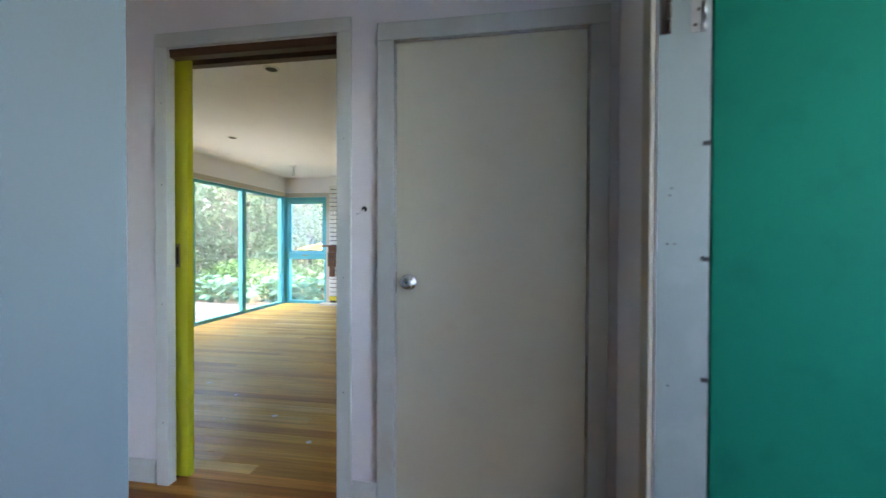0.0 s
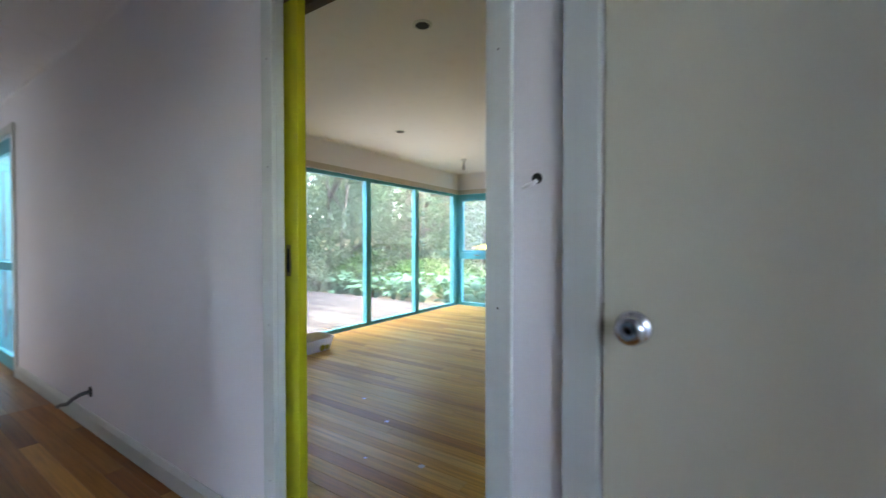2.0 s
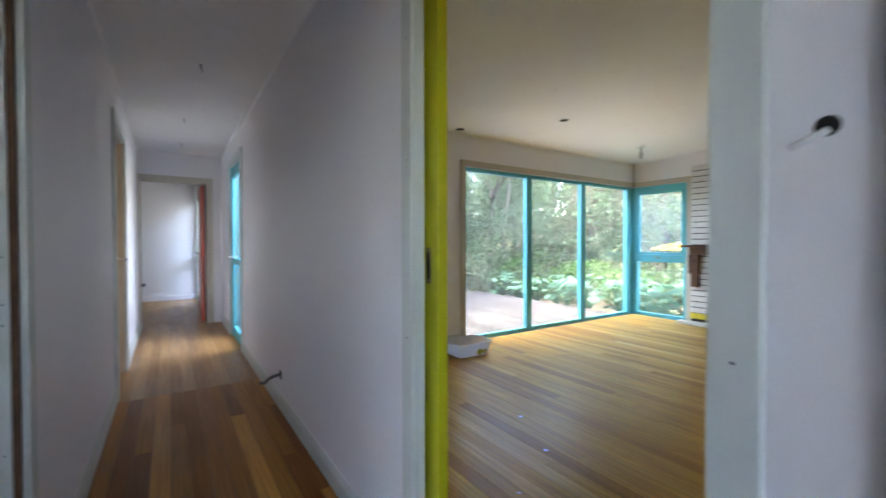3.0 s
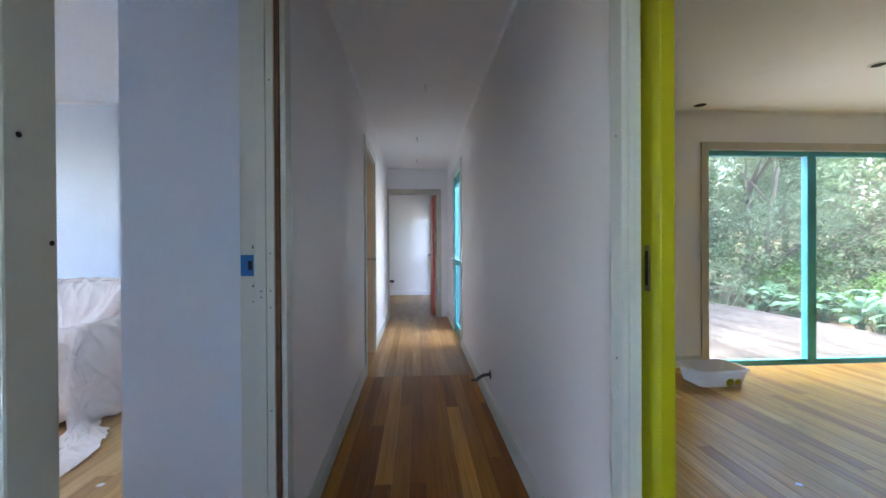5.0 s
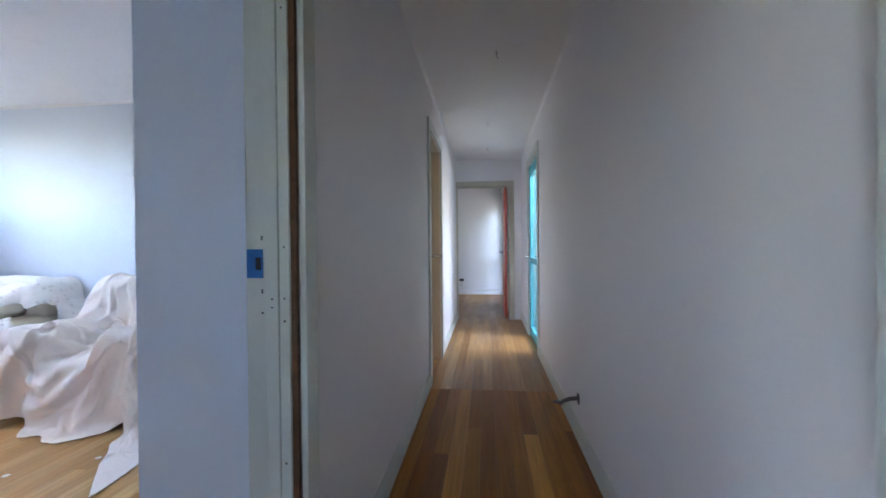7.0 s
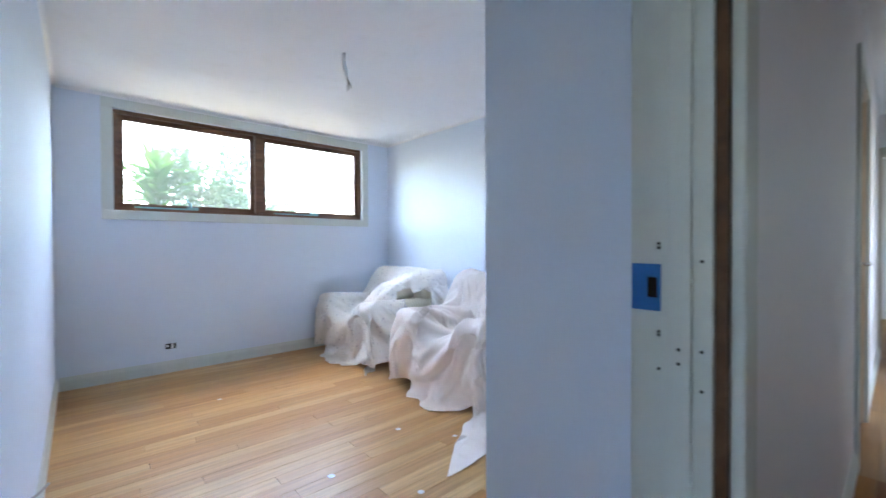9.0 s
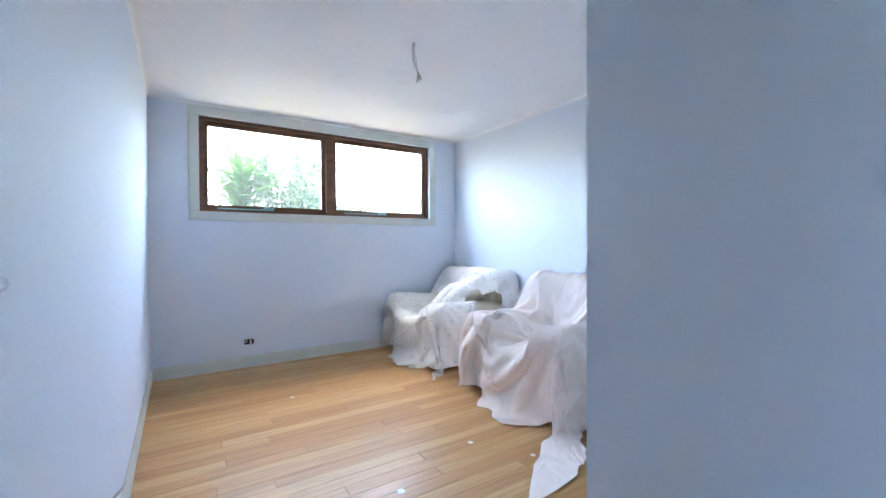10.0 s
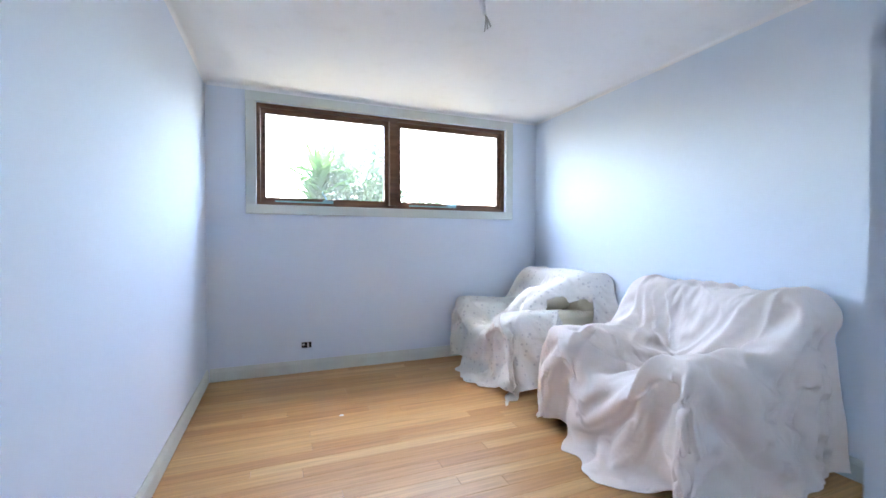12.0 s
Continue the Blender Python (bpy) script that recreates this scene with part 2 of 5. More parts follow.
SOIL = paint("garden_soil", (0.10, 0.085, 0.05), 0.95, 0.35, 1.5, 1.0, 20, dirt=(0.06, 0.11, 0.03), dirt_amount=0.9)
LEAF1 = leafy("shrub_leaves", (0.055, 0.10, 0.05), (0.15, 0.20, 0.11), 0.7)
LEAF2 = leafy("feathery_leaves", (0.075, 0.12, 0.07), (0.19, 0.24, 0.155), 0.7)
LEAF3 = leafy("bright_leaves", (0.045, 0.105, 0.025), (0.10, 0.19, 0.06), 0.65)
LEAF4 = leafy("broad_leaves", (0.055, 0.14, 0.085), (0.12, 0.23, 0.15), 0.6)
# greens lightened so the colour holds the glare past the bedroom window
LEAF5 = leafy("pale_sunlit_leaves", (0.075, 0.125, 0.07), (0.16, 0.21, 0.13), 0.7)
TWIGS = leafy("dry_twigs", (0.10, 0.08, 0.065), (0.22, 0.19, 0.16), 0.8)


# ---- mesh helpers ----
def bm_box(bm, x0, x1, y0, y1, z0, z1, bevel=0.0):
    v = [bm.verts.new((x, y, z)) for x in (x0, x1) for y in (y0, y1) for z in (z0, z1)]
    faces = [bm.faces.new([v[i] for i in q]) for q in ((0, 1, 3, 2), (4, 6, 7, 5), (0, 4, 5, 1), (2, 3, 7, 6), (0, 2, 6, 4), (1, 5, 7, 3))]
    if bevel:
        edges = list({e for f in faces for e in f.edges})
        bmesh.ops.bevel(bm, geom=edges, offset=bevel, segments=2, affect="EDGES", profile=0.6)
    return bm


def boxes(*rows, bevel=0.0):
    bm = bmesh.new()
    for r in rows:
        bm_box(bm, *r, bevel=bevel)
    return bm


def mesh_of(name, bm, material, smooth=False):
    bmesh.ops.recalc_face_normals(bm, faces=bm.faces)
    me = bpy.data.meshes.new(name)
    bm.to_mesh(me)
    bm.free()
    me.materials.append(material)
    if smooth:
        for p in me.polygons:
            p.use_smooth = True
    return me


def part(name, bm, material, parent=None, label="", smooth=False):
    ob = new(name, mesh_of(name, bm, material, smooth))
    if parent is not None:
        ob.parent = parent
    if label:
        ob["label"] = label
    return ob


def base(name, label, category, kind="", group="", at=(0, 0, 0)):
    ob = tagged(new(name), label, category, group, kind)
    ob.location = at
    ob.empty_display_size = 0.1
    return ob


def tube(bm, points, radius, sides=8, taper=None):
    """A round bar along the points; taper gives the last radius."""
    pts = [Vector(p) for p in points]
    rings = []
    for i, p in enumerate(pts):
        d = (pts[min(i + 1, len(pts) - 1)] - pts[max(i - 1, 0)]).normalized()
        a = d.orthogonal().normalized() if abs(d.z) > 0.95 else d.cross(Vector((0, 0, 1))).normalized()
        c = d.cross(a)
        r = radius if taper is None else radius + (taper - radius) * i / max(1, len(pts) - 1)
        rings.append([bm.verts.new(p + a * (r * math.cos(2 * math.pi * k / sides)) + c * (r * math.sin(2 * math.pi * k / sides))) for k in range(sides)])
    for r0, r1 in zip(rings, rings[1:]):
        for k in range(sides):
            bm.faces.new((r0[k], r0[(k + 1) % sides], r1[(k + 1) % sides], r1[k]))
    bm.faces.new(rings[0][::-1])
    bm.faces.new(rings[-1])
    return bm


def lathe(bm, centre, axis, profile, sides=20):
    """Turned shape: (distance along axis, radius) pairs."""
    q = Vector(axis).to_track_quat("Z", "Y").to_matrix()
    rings = []
    for d, r in profile:
        rings.append([bm.verts.new(Vector(centre) + q @ Vector((r * math.cos(2 * math.pi * k / sides), r * math.sin(2 * math.pi * k / sides), d))) for k in range(sides)])
    for r0, r1 in zip(rings, rings[1:]):
        for k in range(sides):
            bm.faces.new((r0[k], r0[(k + 1) % sides], r1[(k + 1) % sides], r1[k]))
    bm.faces.new(rings[0][::-1])
    bm.faces.new(rings[-1])
    return bm


def wall(name, axis, a0, a1, f0, f1, z0, z1, openings, material, label):
    """A wall along x or y from a0 to a1, between the faces f0 and f1, with holes (from, to, bottom, top) right through it."""
    bm = bmesh.new()

    def piece(u0, u1, w0, w1):
        if u1 - u0 > 1e-4 and w1 - w0 > 1e-4:
            bm_box(bm, *((u0, u1, f0, f1) if axis == "x" else (f0, f1, u0, u1)), w0, w1)
    u = a0
    for o0, o1, b0, b1 in sorted(openings):
        piece(u, o0, z0, z1)
        piece(o0, o1, z0, b0)
        piece(o0, o1, b1, z1)
        u = o1
    piece(u, a1, z0, z1)
    ob = part(name, bm, material, None, label)
    return tagged(ob, label, "wall", kind="structure")


def architrave(parent, axis, a0, a1, top, face, out, width=0.085, thick=0.018, material=None, bottom=0.0, sill=False):
    """Door or window trim round the hole a0 to a1: boards of the given width outside it, on the face, standing out by thick."""
    material = material or TRIM
    f0, f1 = sorted((face + 0.001 * out, face + thick * out))

    def board(u0, u1, w0, w1):
        part("architrave", boxes((u0, u1, f0, f1, w0, w1) if axis == "x" else (f0, f1, u0, u1, w0, w1), bevel=0.004), material, parent)
    board(a0 - width, a0, bottom, top)
    board(a1, a1 + width, bottom, top)
    board(a0 - width, a1 + width, top, top + width)
    if sill:
        board(a0 - width, a1 + width, bottom - width, bottom)


def skirting(name, axis, a0, a1, face, out, height=0.11, material=None):
    f = [face + 0.001 * out, face + 0.016 * out, face + 0.006 * out]
    bm = bmesh.new()
    prof = [(f[0], 0.004), (f[1], 0.004), (f[1], height - 0.03), (f[2], height), (f[0], height)]
    ends = []
    for a in (a0, a1):
        ends.append([bm.verts.new((a, y, z) if axis == "x" else (y, a, z)) for y, z in prof])
    bm.faces.new(ends[0])
    bm.faces.new(ends[1][::-1])
    for k in range(5):
        bm.faces.new((ends[0][k], ends[0][(k + 1) % 5], ends[1][(k + 1) % 5], ends[1][k]))
    ob = part(name, bm, material or TRIM)
    return tagged(ob, "grey-white painted timber baseboard along the floor", "baseboard", kind="structure")


def cornice(axis, a0, a1, face, out, z, size=0.025, material=None):
    bm = bmesh.new()
    prof = [(face, z)] + [(face + out * size * (1 - math.cos(t)), z - size * (1 - math.sin(t))) for t in (0, 0.4, 0.8, 1.2, math.pi / 2)]
    prof = [(face + out * 0.001, z - 0.001)] + [(p + out * 0.001, q - 0.001) for p, q in prof[1:]]
    ends = [[bm.verts.new((a, y, q) if axis == "x" else (y, a, q)) for y, q in prof] for a in (a0, a1)]
    bm.faces.new(ends[0])
    bm.faces.new(ends[1][::-1])
    for k in range(len(prof)):
        bm.faces.new((ends[0][k], ends[0][(k + 1) % len(prof)], ends[1][(k + 1) % len(prof)], ends[1][k]))
    ob = part("trim", bm, material or CEIL)
    return tagged(ob, "plain coved ceiling moulding painted like the ceiling", "trim", kind="structure")


# ---- the shell ----
H = 2.41
YN, YN2 = 4.805, 4.945
YS, YS2 = 3.825, 3.70
XW = -4.332

wall("wall_north", "x", -7.345, -2.45, YN, YN2, 0, H + 0.1, [(-6.29, -5.35, -0.01, 2.09)], WALL, "lilac-white painted corridor wall with a glazed side door")
wall("wall_pocket_front", "x", -2.45, -1.66, YN, YN + 0.038, 0, 2.06, [], WALL, "lilac-white wall skin in front of a pocket door")
wall("wall_pocket_back", "x", -2.45, -1.71, YN2 - 0.038, YN2, 0, 2.06, [], WALL, "white wall skin behind a pocket door")
wall("wall_pocket_head", "x", -2.45, -1.66, YN, YN2, 2.06, H + 0.1, [], WALL, "lilac-white wall above a pocket door")
wall("wall_hall_north", "x", -1.66, 2.4, YN, YN2, 0, H + 0.1, [(-1.66, -0.79, -0.01, 2.06), (-0.545, 0.247, -0.01, 2.01)], WALL, "lilac-white hall wall with two doorways")
tagged(part("wall_cupboard_back", boxes((-0.8, 0.5, YN2 + 0.001, YN2 + 0.05, 0, 2.3)), WALL), "plain white panel closing a cupboard", "wall", kind="structure")
wall("wall_south", "x", -7.345, -1.051, YS2, YS, 0, H + 0.1, [(-5.17, -4.395, -0.01, 2.06), (-2.085, -1.19, -0.01, 2.06)], WALL, "lilac-white corridor wall with two doorways")
wall("wall_hall_west", "y", -0.55, YS, -1.05, -0.825, 0, H + 0.1, [], HALLBLUE, "pale blue-grey hall wall, its colour darkened to stand in for shade")
wall("wall_bedroom_east", "y", -0.55, 2.875, -1.28, -1.051, 0, H + 0.1, [], BLUE, "glossy pale blue bedroom wall")
wall("wall_bedroom_east_end", "y", 2.875, YS2, -1.20, -1.051, 0, H + 0.1, [], BLUE, "pale blue wall behind an open door")
wall("wall_bedroom_south", "x", -4.39, -1.28, -0.55, -0.416, 0, H + 0.1, [(-4.015, -1.65, 1.448, 2.30)], BLUE, "pale blue bedroom wall with a high window")
wall("wall_bedroom_west", "y", -0.55, YS2, -4.5, -4.39, 0, H + 0.1, [], BLUE, "glossy pale blue bedroom wall")
wall("wall_bedroom_nib", "x", -4.39, -2.395, 3.095, YS2 - 0.001, 0, H + 0.1, [], BLUE, "pale blue boxed-out bedroom wall")
wall("wall_bedroom_door", "x", -2.395, -2.085, YS2 - 0.004, YS2 - 0.001, 0, H, [], BLUE, "pale blue strip of wall beside a doorway")
wall("wall_bedroom_head", "x", -2.085, -1.20, YS2 - 0.004, YS2 - 0.001, 2.06, H, [], BLUE, "pale blue wall above a doorway")
wall("wall_hall_east", "y", 1.1, YN, 0.36, 0.50, 0, H + 0.1, [(3.42, 4.38, -0.01, 2.06)], WALL, "lilac-white hall wall with the front doorway")
wall("wall_hall_south", "x", -0.825, 0.5, 0.98, 1.1, 0, H + 0.1, [], WALL, "plain hall wall")
wall("wall_corridor_end", "y", YS, YN, -7.45, -7.345, 0, H + 0.1, [(3.832, 4.618, -0.01, 2.01)], WALL, "lilac-white end wall of the corridor with a doorway")
wall("wall_living_west", "y", YN2, 10.51, XW - 0.13, XW, 0, H + 0.1, [(7.01, 10.505, -0.01, 2.04)], WALL, "white living-room wall with a window wall")
wall("wall_living_north", "x", XW, 2.4, 10.39, 10.51, 0, H + 0.1, [(XW, -3.50, -0.01, 2.03), (-3.18, -2.10, 0.19, 0.84)], WALL, "white living-room wall with a corner window")
wall("wall_living_east", "y", YN2, 10.51, 2.4, 2.52, 0, H + 0.1, [], WALL, "plain white living-room wall")
# unseen walls outside the front door, added to hold daylight off the hall
wall("wall_light_block_south", "x", 0.5, 2.75, 2.45, 2.55, -0.4, H + 0.1, [], WALL, "plain unseen wall added to block light at the front door")
wall("wall_light_block_east", "y", 2.55, 5.3, 2.65, 2.75, -0.4, 1.3, [], WALL, "low unseen wall added to cut light at the front door")
# unseen backing, added so outdoor light does not leak past the cream door
wall("wall_behind_cream_door", "x", -5.3, -4.505, 3.60, YS2 - 0.002, 0, H, [], WALL, "plain unseen wall added to stop light leaking round a closed door")
# the room past the corridor
wall("wall_end_room_west", "y", 1.6, 4.75, -10.57, -10.45, 0, H + 0.1, [], WALL, "lilac-white wall of the far room")
wall("wall_end_room_north", "x", -10.45, -7.45, 4.63, 4.75, 0, H + 0.1, [(-10.38, -9.55, 0.05, 2.05)], WALL, "white wall of the far room with a tall window")
wall("wall_end_room_south", "x", -10.45, -7.45, 1.6, 1.72, 0, H + 0.1, [], WALL, "plain white wall of the far room")
wall("wall_end_room_east", "y", 1.72, 3.70, -7.45, -7.345, 0, H + 0.1, [], WALL, "plain white wall of the far room")
for nm, r, lb in (("ceiling_hall", (-7.345, 0.36, YS, YN), "white corridor ceiling"), ("ceiling_entry", (-0.825, 0.36, 1.1, YS), "white hall ceiling"),
                  ("ceiling_bedroom", (-4.39, -1.20, -0.416, YS2 - 0.005), "white bedroom ceiling"),
                  ("ceiling_living", (XW, 2.4, YN2, 10.39), "white living-room ceiling with stains"), ("ceiling_end_room", (-10.45, -7.45, 1.72, 4.63), "white ceiling of the far room")):
    tagged(part(nm, boxes((*r, H, H + 0.1)), CEIL), lb + ", plain plasterboard", "ceiling", kind="structure")
# porch piece and south eave are unseen, sized to block sky and sun
tagged(part("roof", boxes((-11.3, 3.2, 3.3, 5.3, H + 0.11, H + 0.2), (0.9, 3.2, 2.3, 3.3, H + 0.11, H + 0.2), (-4.6, 2.6, 5.3, 10.6, H + 0.11, H + 0.2), (-4.9, 0.9, -0.85, 3.3, H + 0.11, H + 0.2), (-11.3, -7.0, 1.2, 3.3, H + 0.11, H + 0.2)), STEEL), "flat grey metal roof above the rooms, with unseen added overhangs that block light", "roof", kind="structure")

for nm, ax, a0, a1, fc, o in (("baseboard_north", "x", -5.27, -1.72, YN, -1), ("baseboard_north_far", "x", -7.34, -6.37, YN, -1), ("baseboard_hall", "x", 0.335, 0.355, YN, -1),
                              ("baseboard_between_doors", "x", -0.734, -0.622, YN, -1),
                              ("baseboard_south", "x", -4.31, -2.17, YS, 1), ("baseboard_south_far", "x", -7.34, -5.255, YS, 1), ("baseboard_corner", "x", -1.12, -0.83, YS, 1),
                              ("baseboard_hall_east", "y", 4.47, 4.8, 0.36, -1),
                              ("baseboard_bedroom_south", "x", -4.37, -1.30, -0.416, 1), ("baseboard_bedroom_east", "y", -0.398, 2.87, -1.28, -1),
                              ("baseboard_bedroom_west", "y", -0.398, 3.08, -4.39, 1), ("baseboard_nib", "x", -4.37, -2.39, 3.095, -1), ("baseboard_nib_side", "y", 3.10, 3.69, -2.395, 1),
                              ("baseboard_living_west", "y", 4.95, 6.94, XW, 1), ("baseboard_living_south", "x", -4.31, -1.75, YN2, 1), ("baseboard_living_north", "x", -1.5, 2.38, 10.39, -1),
                              ("baseboard_end_room", "y", 1.73, 4.62, -10.45, 1)):
    skirting(nm, ax, a0, a1, fc, o, material=WALL if nm == "baseboard_end_room" else None)
for ax, a0, a1, fc, o, z in (("x", -7.34, 0.35, YN, -1, H), ("x", -7.34, -0.83, YS, 1, H), ("x", -4.38, -1.29, -0.416, 1, H), ("y", -0.41, 3.09, -4.39, 1, H), ("y", -0.41, 2.87, -1.28, -1, H),
                             ("x", -4.38, -2.4, 3.095, -1, H), ("y", 4.95, 10.38, XW, 1, H), ("x", -4.32, 2.39, 10.39, -1, H), ("x", -4.32, 2.39, YN2, 1, H)):
    cornice(ax, a0, a1, fc, o, z)


# ---- doors ----
def knob(parent, at, axis):
    bm = lathe(bmesh.new(), at, axis, [(0, 0.033), (0.004, 0.034), (0.008, 0.03), (0.01, 0.013), (0.024, 0.012), (0.028, 0.02), (0.034, 0.027), (0.045, 0.0285), (0.053, 0.025), (0.056, 0.012), (0.0545, 0.008)], 28)
    k = part("door_knob", bm, CHROME, parent, "round chrome door knob with a key slot", True)
    d = Vector(axis) * 0.0562
    part("keyhole", lathe(bmesh.new(), Vector(at) + d, axis, [(0, 0.005), (0.001, 0.005)], 10), BLACK, k, "dark key slot")
    return k


def lever(parent, at, out, along, name="door_handle", material=None):
    a, o, s = Vector(at), Vector(out), Vector(along)
    bm = lathe(bmesh.new(), a, out, [(0, 0.026), (0.006, 0.026), (0.008, 0.022)], 16)
    tube(bm, [a, a + o * 0.045, a + o * 0.055 + s * 0.01, a + o * 0.058 + s * 0.05, a + o * 0.05 + s * 0.11], 0.009, 10)
    return part(name, bm, material or CHROME, parent, "chrome lever handle", True)


def holes(parent, pts, axis, r=0.004):
    for p in pts:
        part("screw_hole", lathe(bmesh.new(), p, axis, [(0, r), (0.0012, r * 0.9)], 8), BLACK, parent)


# sliding door in its pocket
d1 = base("door_1", "yellow sliding door slid into its wall pocket", "door", "structure")
part("leaf", boxes((-2.40, -1.592, 4.855, 4.890, 0.012, 2.035), bevel=0.002), YELLOW, d1, "bright yellow painted sliding leaf")
pull = part("flush_pull", boxes((-1.658, -1.634, 4.852, 4.8549, 1.03, 1.145), bevel=0.001), BRASS, d1, "worn metal flush pull")
part("recess", boxes((-1.652, -1.640, 4.8505, 4.852, 1.045, 1.13), bevel=0.0005), BLACK, pull)
dt1 = base("trim_door_1", "grey-white painted frame of the sliding doorway", "trim", "structure")
architrave(dt1, "x", -1.642, -0.803, 2.06, YN, -1, 0.065)
architrave(dt1, "x", -1.71, -0.80, 2.06, YN2, 1, 0.07)
part("jamb", boxes((-1.66, -1.644, YN + 0.001, YN + 0.032, 0, 2.05), bevel=0.002), TRIM, dt1)
part("jamb", boxes((-0.805, -0.791, YN + 0.001, YN2 - 0.001, 0, 2.05), bevel=0.002), TRIM, dt1)
part("head_track", boxes((-1.659, -0.802, YN + 0.004, YN + 0.045, 2.02, 2.058), (-1.659, -0.802, YN2 - 0.045, YN2 - 0.004, 2.02, 2.058), (-1.659, -0.802, YN + 0.045, YN2 - 0.045, 2.047, 2.058)), RAW, dt1, "dark raw timber sliding track")
holes(dt1, [(-1.67, YN - 0.0185, z) for z in (0.3, 0.86, 1.42, 1.8)] + [(-0.77, YN - 0.0185, z) for z in (0.5, 1.0, 1.6)], (0, -1, 0), 0.0025)

# cupboard door with a knob
d2 = base("door_2", "closed beige painted flush door with a chrome knob", "door", "structure")
part("leaf", boxes((-0.540, 0.242, YN + 0.002, YN + 0.037, 0.012, 2.004), bevel=0.003), BEIGE, d2, "flat beige painted door leaf")
knob(d2, (-0.482, YN + 0.002, 0.985), (0, -1, 0))
for z in (0.32, 1.74):
    part("hinge", tube(bmesh.new(), [(0.247, YN - 0.004, z - 0.06), (0.247, YN - 0.004, z + 0.06)], 0.007, 8), BEIGE, d2, "painted hinge", True)
part("latch_plate", boxes((-0.5405, -0.5385, YN - 0.0015, YN + 0.002, 0.94, 1.03)), BRASS, d2)
dt2 = base("trim_door_2", "grey-white painted frame of the cupboard door", "trim", "structure")
architrave(dt2, "x", -0.545, 0.247, 2.008, YN, -1, 0.075)
part("stop", boxes((-0.545, 0.247, YN + 0.04, YN2, 0, 2.01)), TRIM, dt2)

# front doorway with the green door swung outwards
d3 = base("door_3", "teal-green painted front door standing open outside", "door", "structure")
part("leaf", boxes((0.512, 1.33, 4.392, 4.432, 0.015, 2.03), bevel=0.004), GREEN, d3, "brushed teal-green painted door leaf")
# black strip in place of the shade between jamb and leaf
part("gap_shade_strip", boxes((0.5005, 0.5115, 4.398, 4.42, 0.015, 2.03)), BLACK, d3, "black strip standing in for the shade in the hinge gap")


def butt_hinge(parent, x0, x1, z, material, label, pin_x):
    """One hinge leaf with three screws, and its knuckles."""
    h = part("hinge", boxes((x0, x1, 4.3765, 4.379, z - 0.065, z + 0.065), bevel=0.0008), material, parent, label)
    for k in range(3):
        part("screw", lathe(bmesh.new(), ((x0 + x1) / 2 + (0.006 if k == 1 else -0.003), 4.3765, z + 0.044 * (k - 1)), (0, -1, 0), [(0, 0.0055), (0.0012, 0.0045)], 10), RUST, h)
        part("knuckle", tube(bmesh.new(), [(pin_x, 4.374, z - 0.064 + 0.044 * k), (pin_x, 4.374, z - 0.026 + 0.044 * k)], 0.006, 8), material, h, "", True)


for z in (0.25, 1.815):
    butt_hinge(d3, 0.447, 0.474, z, STEEL, "paint-spattered butt hinge", 0.479)
dt3 = base("trim_door_3", "white front door frame, colour darkened as shade, with old hinge plates", "trim", "structure")
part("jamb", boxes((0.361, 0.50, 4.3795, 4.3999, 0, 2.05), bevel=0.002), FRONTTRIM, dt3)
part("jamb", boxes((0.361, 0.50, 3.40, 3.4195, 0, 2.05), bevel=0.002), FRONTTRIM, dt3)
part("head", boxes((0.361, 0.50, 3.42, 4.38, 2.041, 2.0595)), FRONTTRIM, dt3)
architrave(dt3, "y", 3.42, 4.385, 2.06, 0.36, -1, 0.075, material=CREAM)
for z in (0.25, 1.815):
    butt_hinge(dt3, 0.366, 0.384, z, RUST, "old rusty hinge plate in the frame", 0.388)
holes(dt3, [(0.395, 4.379, 1.29), (0.40, 4.379, 1.31), (0.39, 4.379, 1.15), (0.41, 4.379, 1.15), (0.395, 4.379, 0.74)], (0, -1, 0), 0.003)
for z in (0.762, 1.107, 1.436):
    part("weather_clip", boxes((0.482, 0.502, 4.374, 4.379, z - 0.006, z + 0.006)), BLACK, dt3)

# bedroom doorway
dt4 = base("trim_bedroom_door", "white painted bedroom door frame, chipped and full of screw holes", "trim", "structure")
part("jamb", boxes((-2.084, -2.062, YS2 + 0.001, 3.811, 0, 2.04), bevel=0.002), TRIM, dt4)
part("stop", boxes((-2.062, -2.052, 3.757, 3.787, 0, 2.03), bevel=0.002), TRIM, dt4)
part("jamb_edge", boxes((-2.084, -2.068, 3.812, 3.826, 0, 2.05)), RAW, dt4, "narrow dark brown strip along the jamb")
part("jamb", boxes((-1.212, -1.191, YS2 + 0.001, YS - 0.001, 0, 2.04), bevel=0.002), TRIM, dt4)
part("head", boxes((-2.06, -1.213, YS2 + 0.001, YS - 0.001, 2.041, 2.059), bevel=0.002), TRIM, dt4)
architrave(dt4, "x", -2.085, -1.20, 2.06, YS, 1, 0.07)
strike = part("strike_plate", boxes((-2.062, -2.0605, 3.703, 3.745, 1.05, 1.12), bevel=0.0005), TAPE, dt4, "strike plate masked with blue tape")
part("strike_hole", boxes((-2.0604, -2.0598, 3.727, 3.74, 1.07, 1.1)), BLACK, strike)
holes(dt4, [(-2.0619, 3.742, z) for z in (1.15, 1.144, 1.02, 1.015, 0.965)] + [(-2.0519, 3.772, z) for z in (0.98, 1.0)] + [(-2.0619, 3.798, z) for z in (1.125, 1.0, 0.945, 0.6, 1.7, 0.3)], (1, 0, 0), 0.0025)
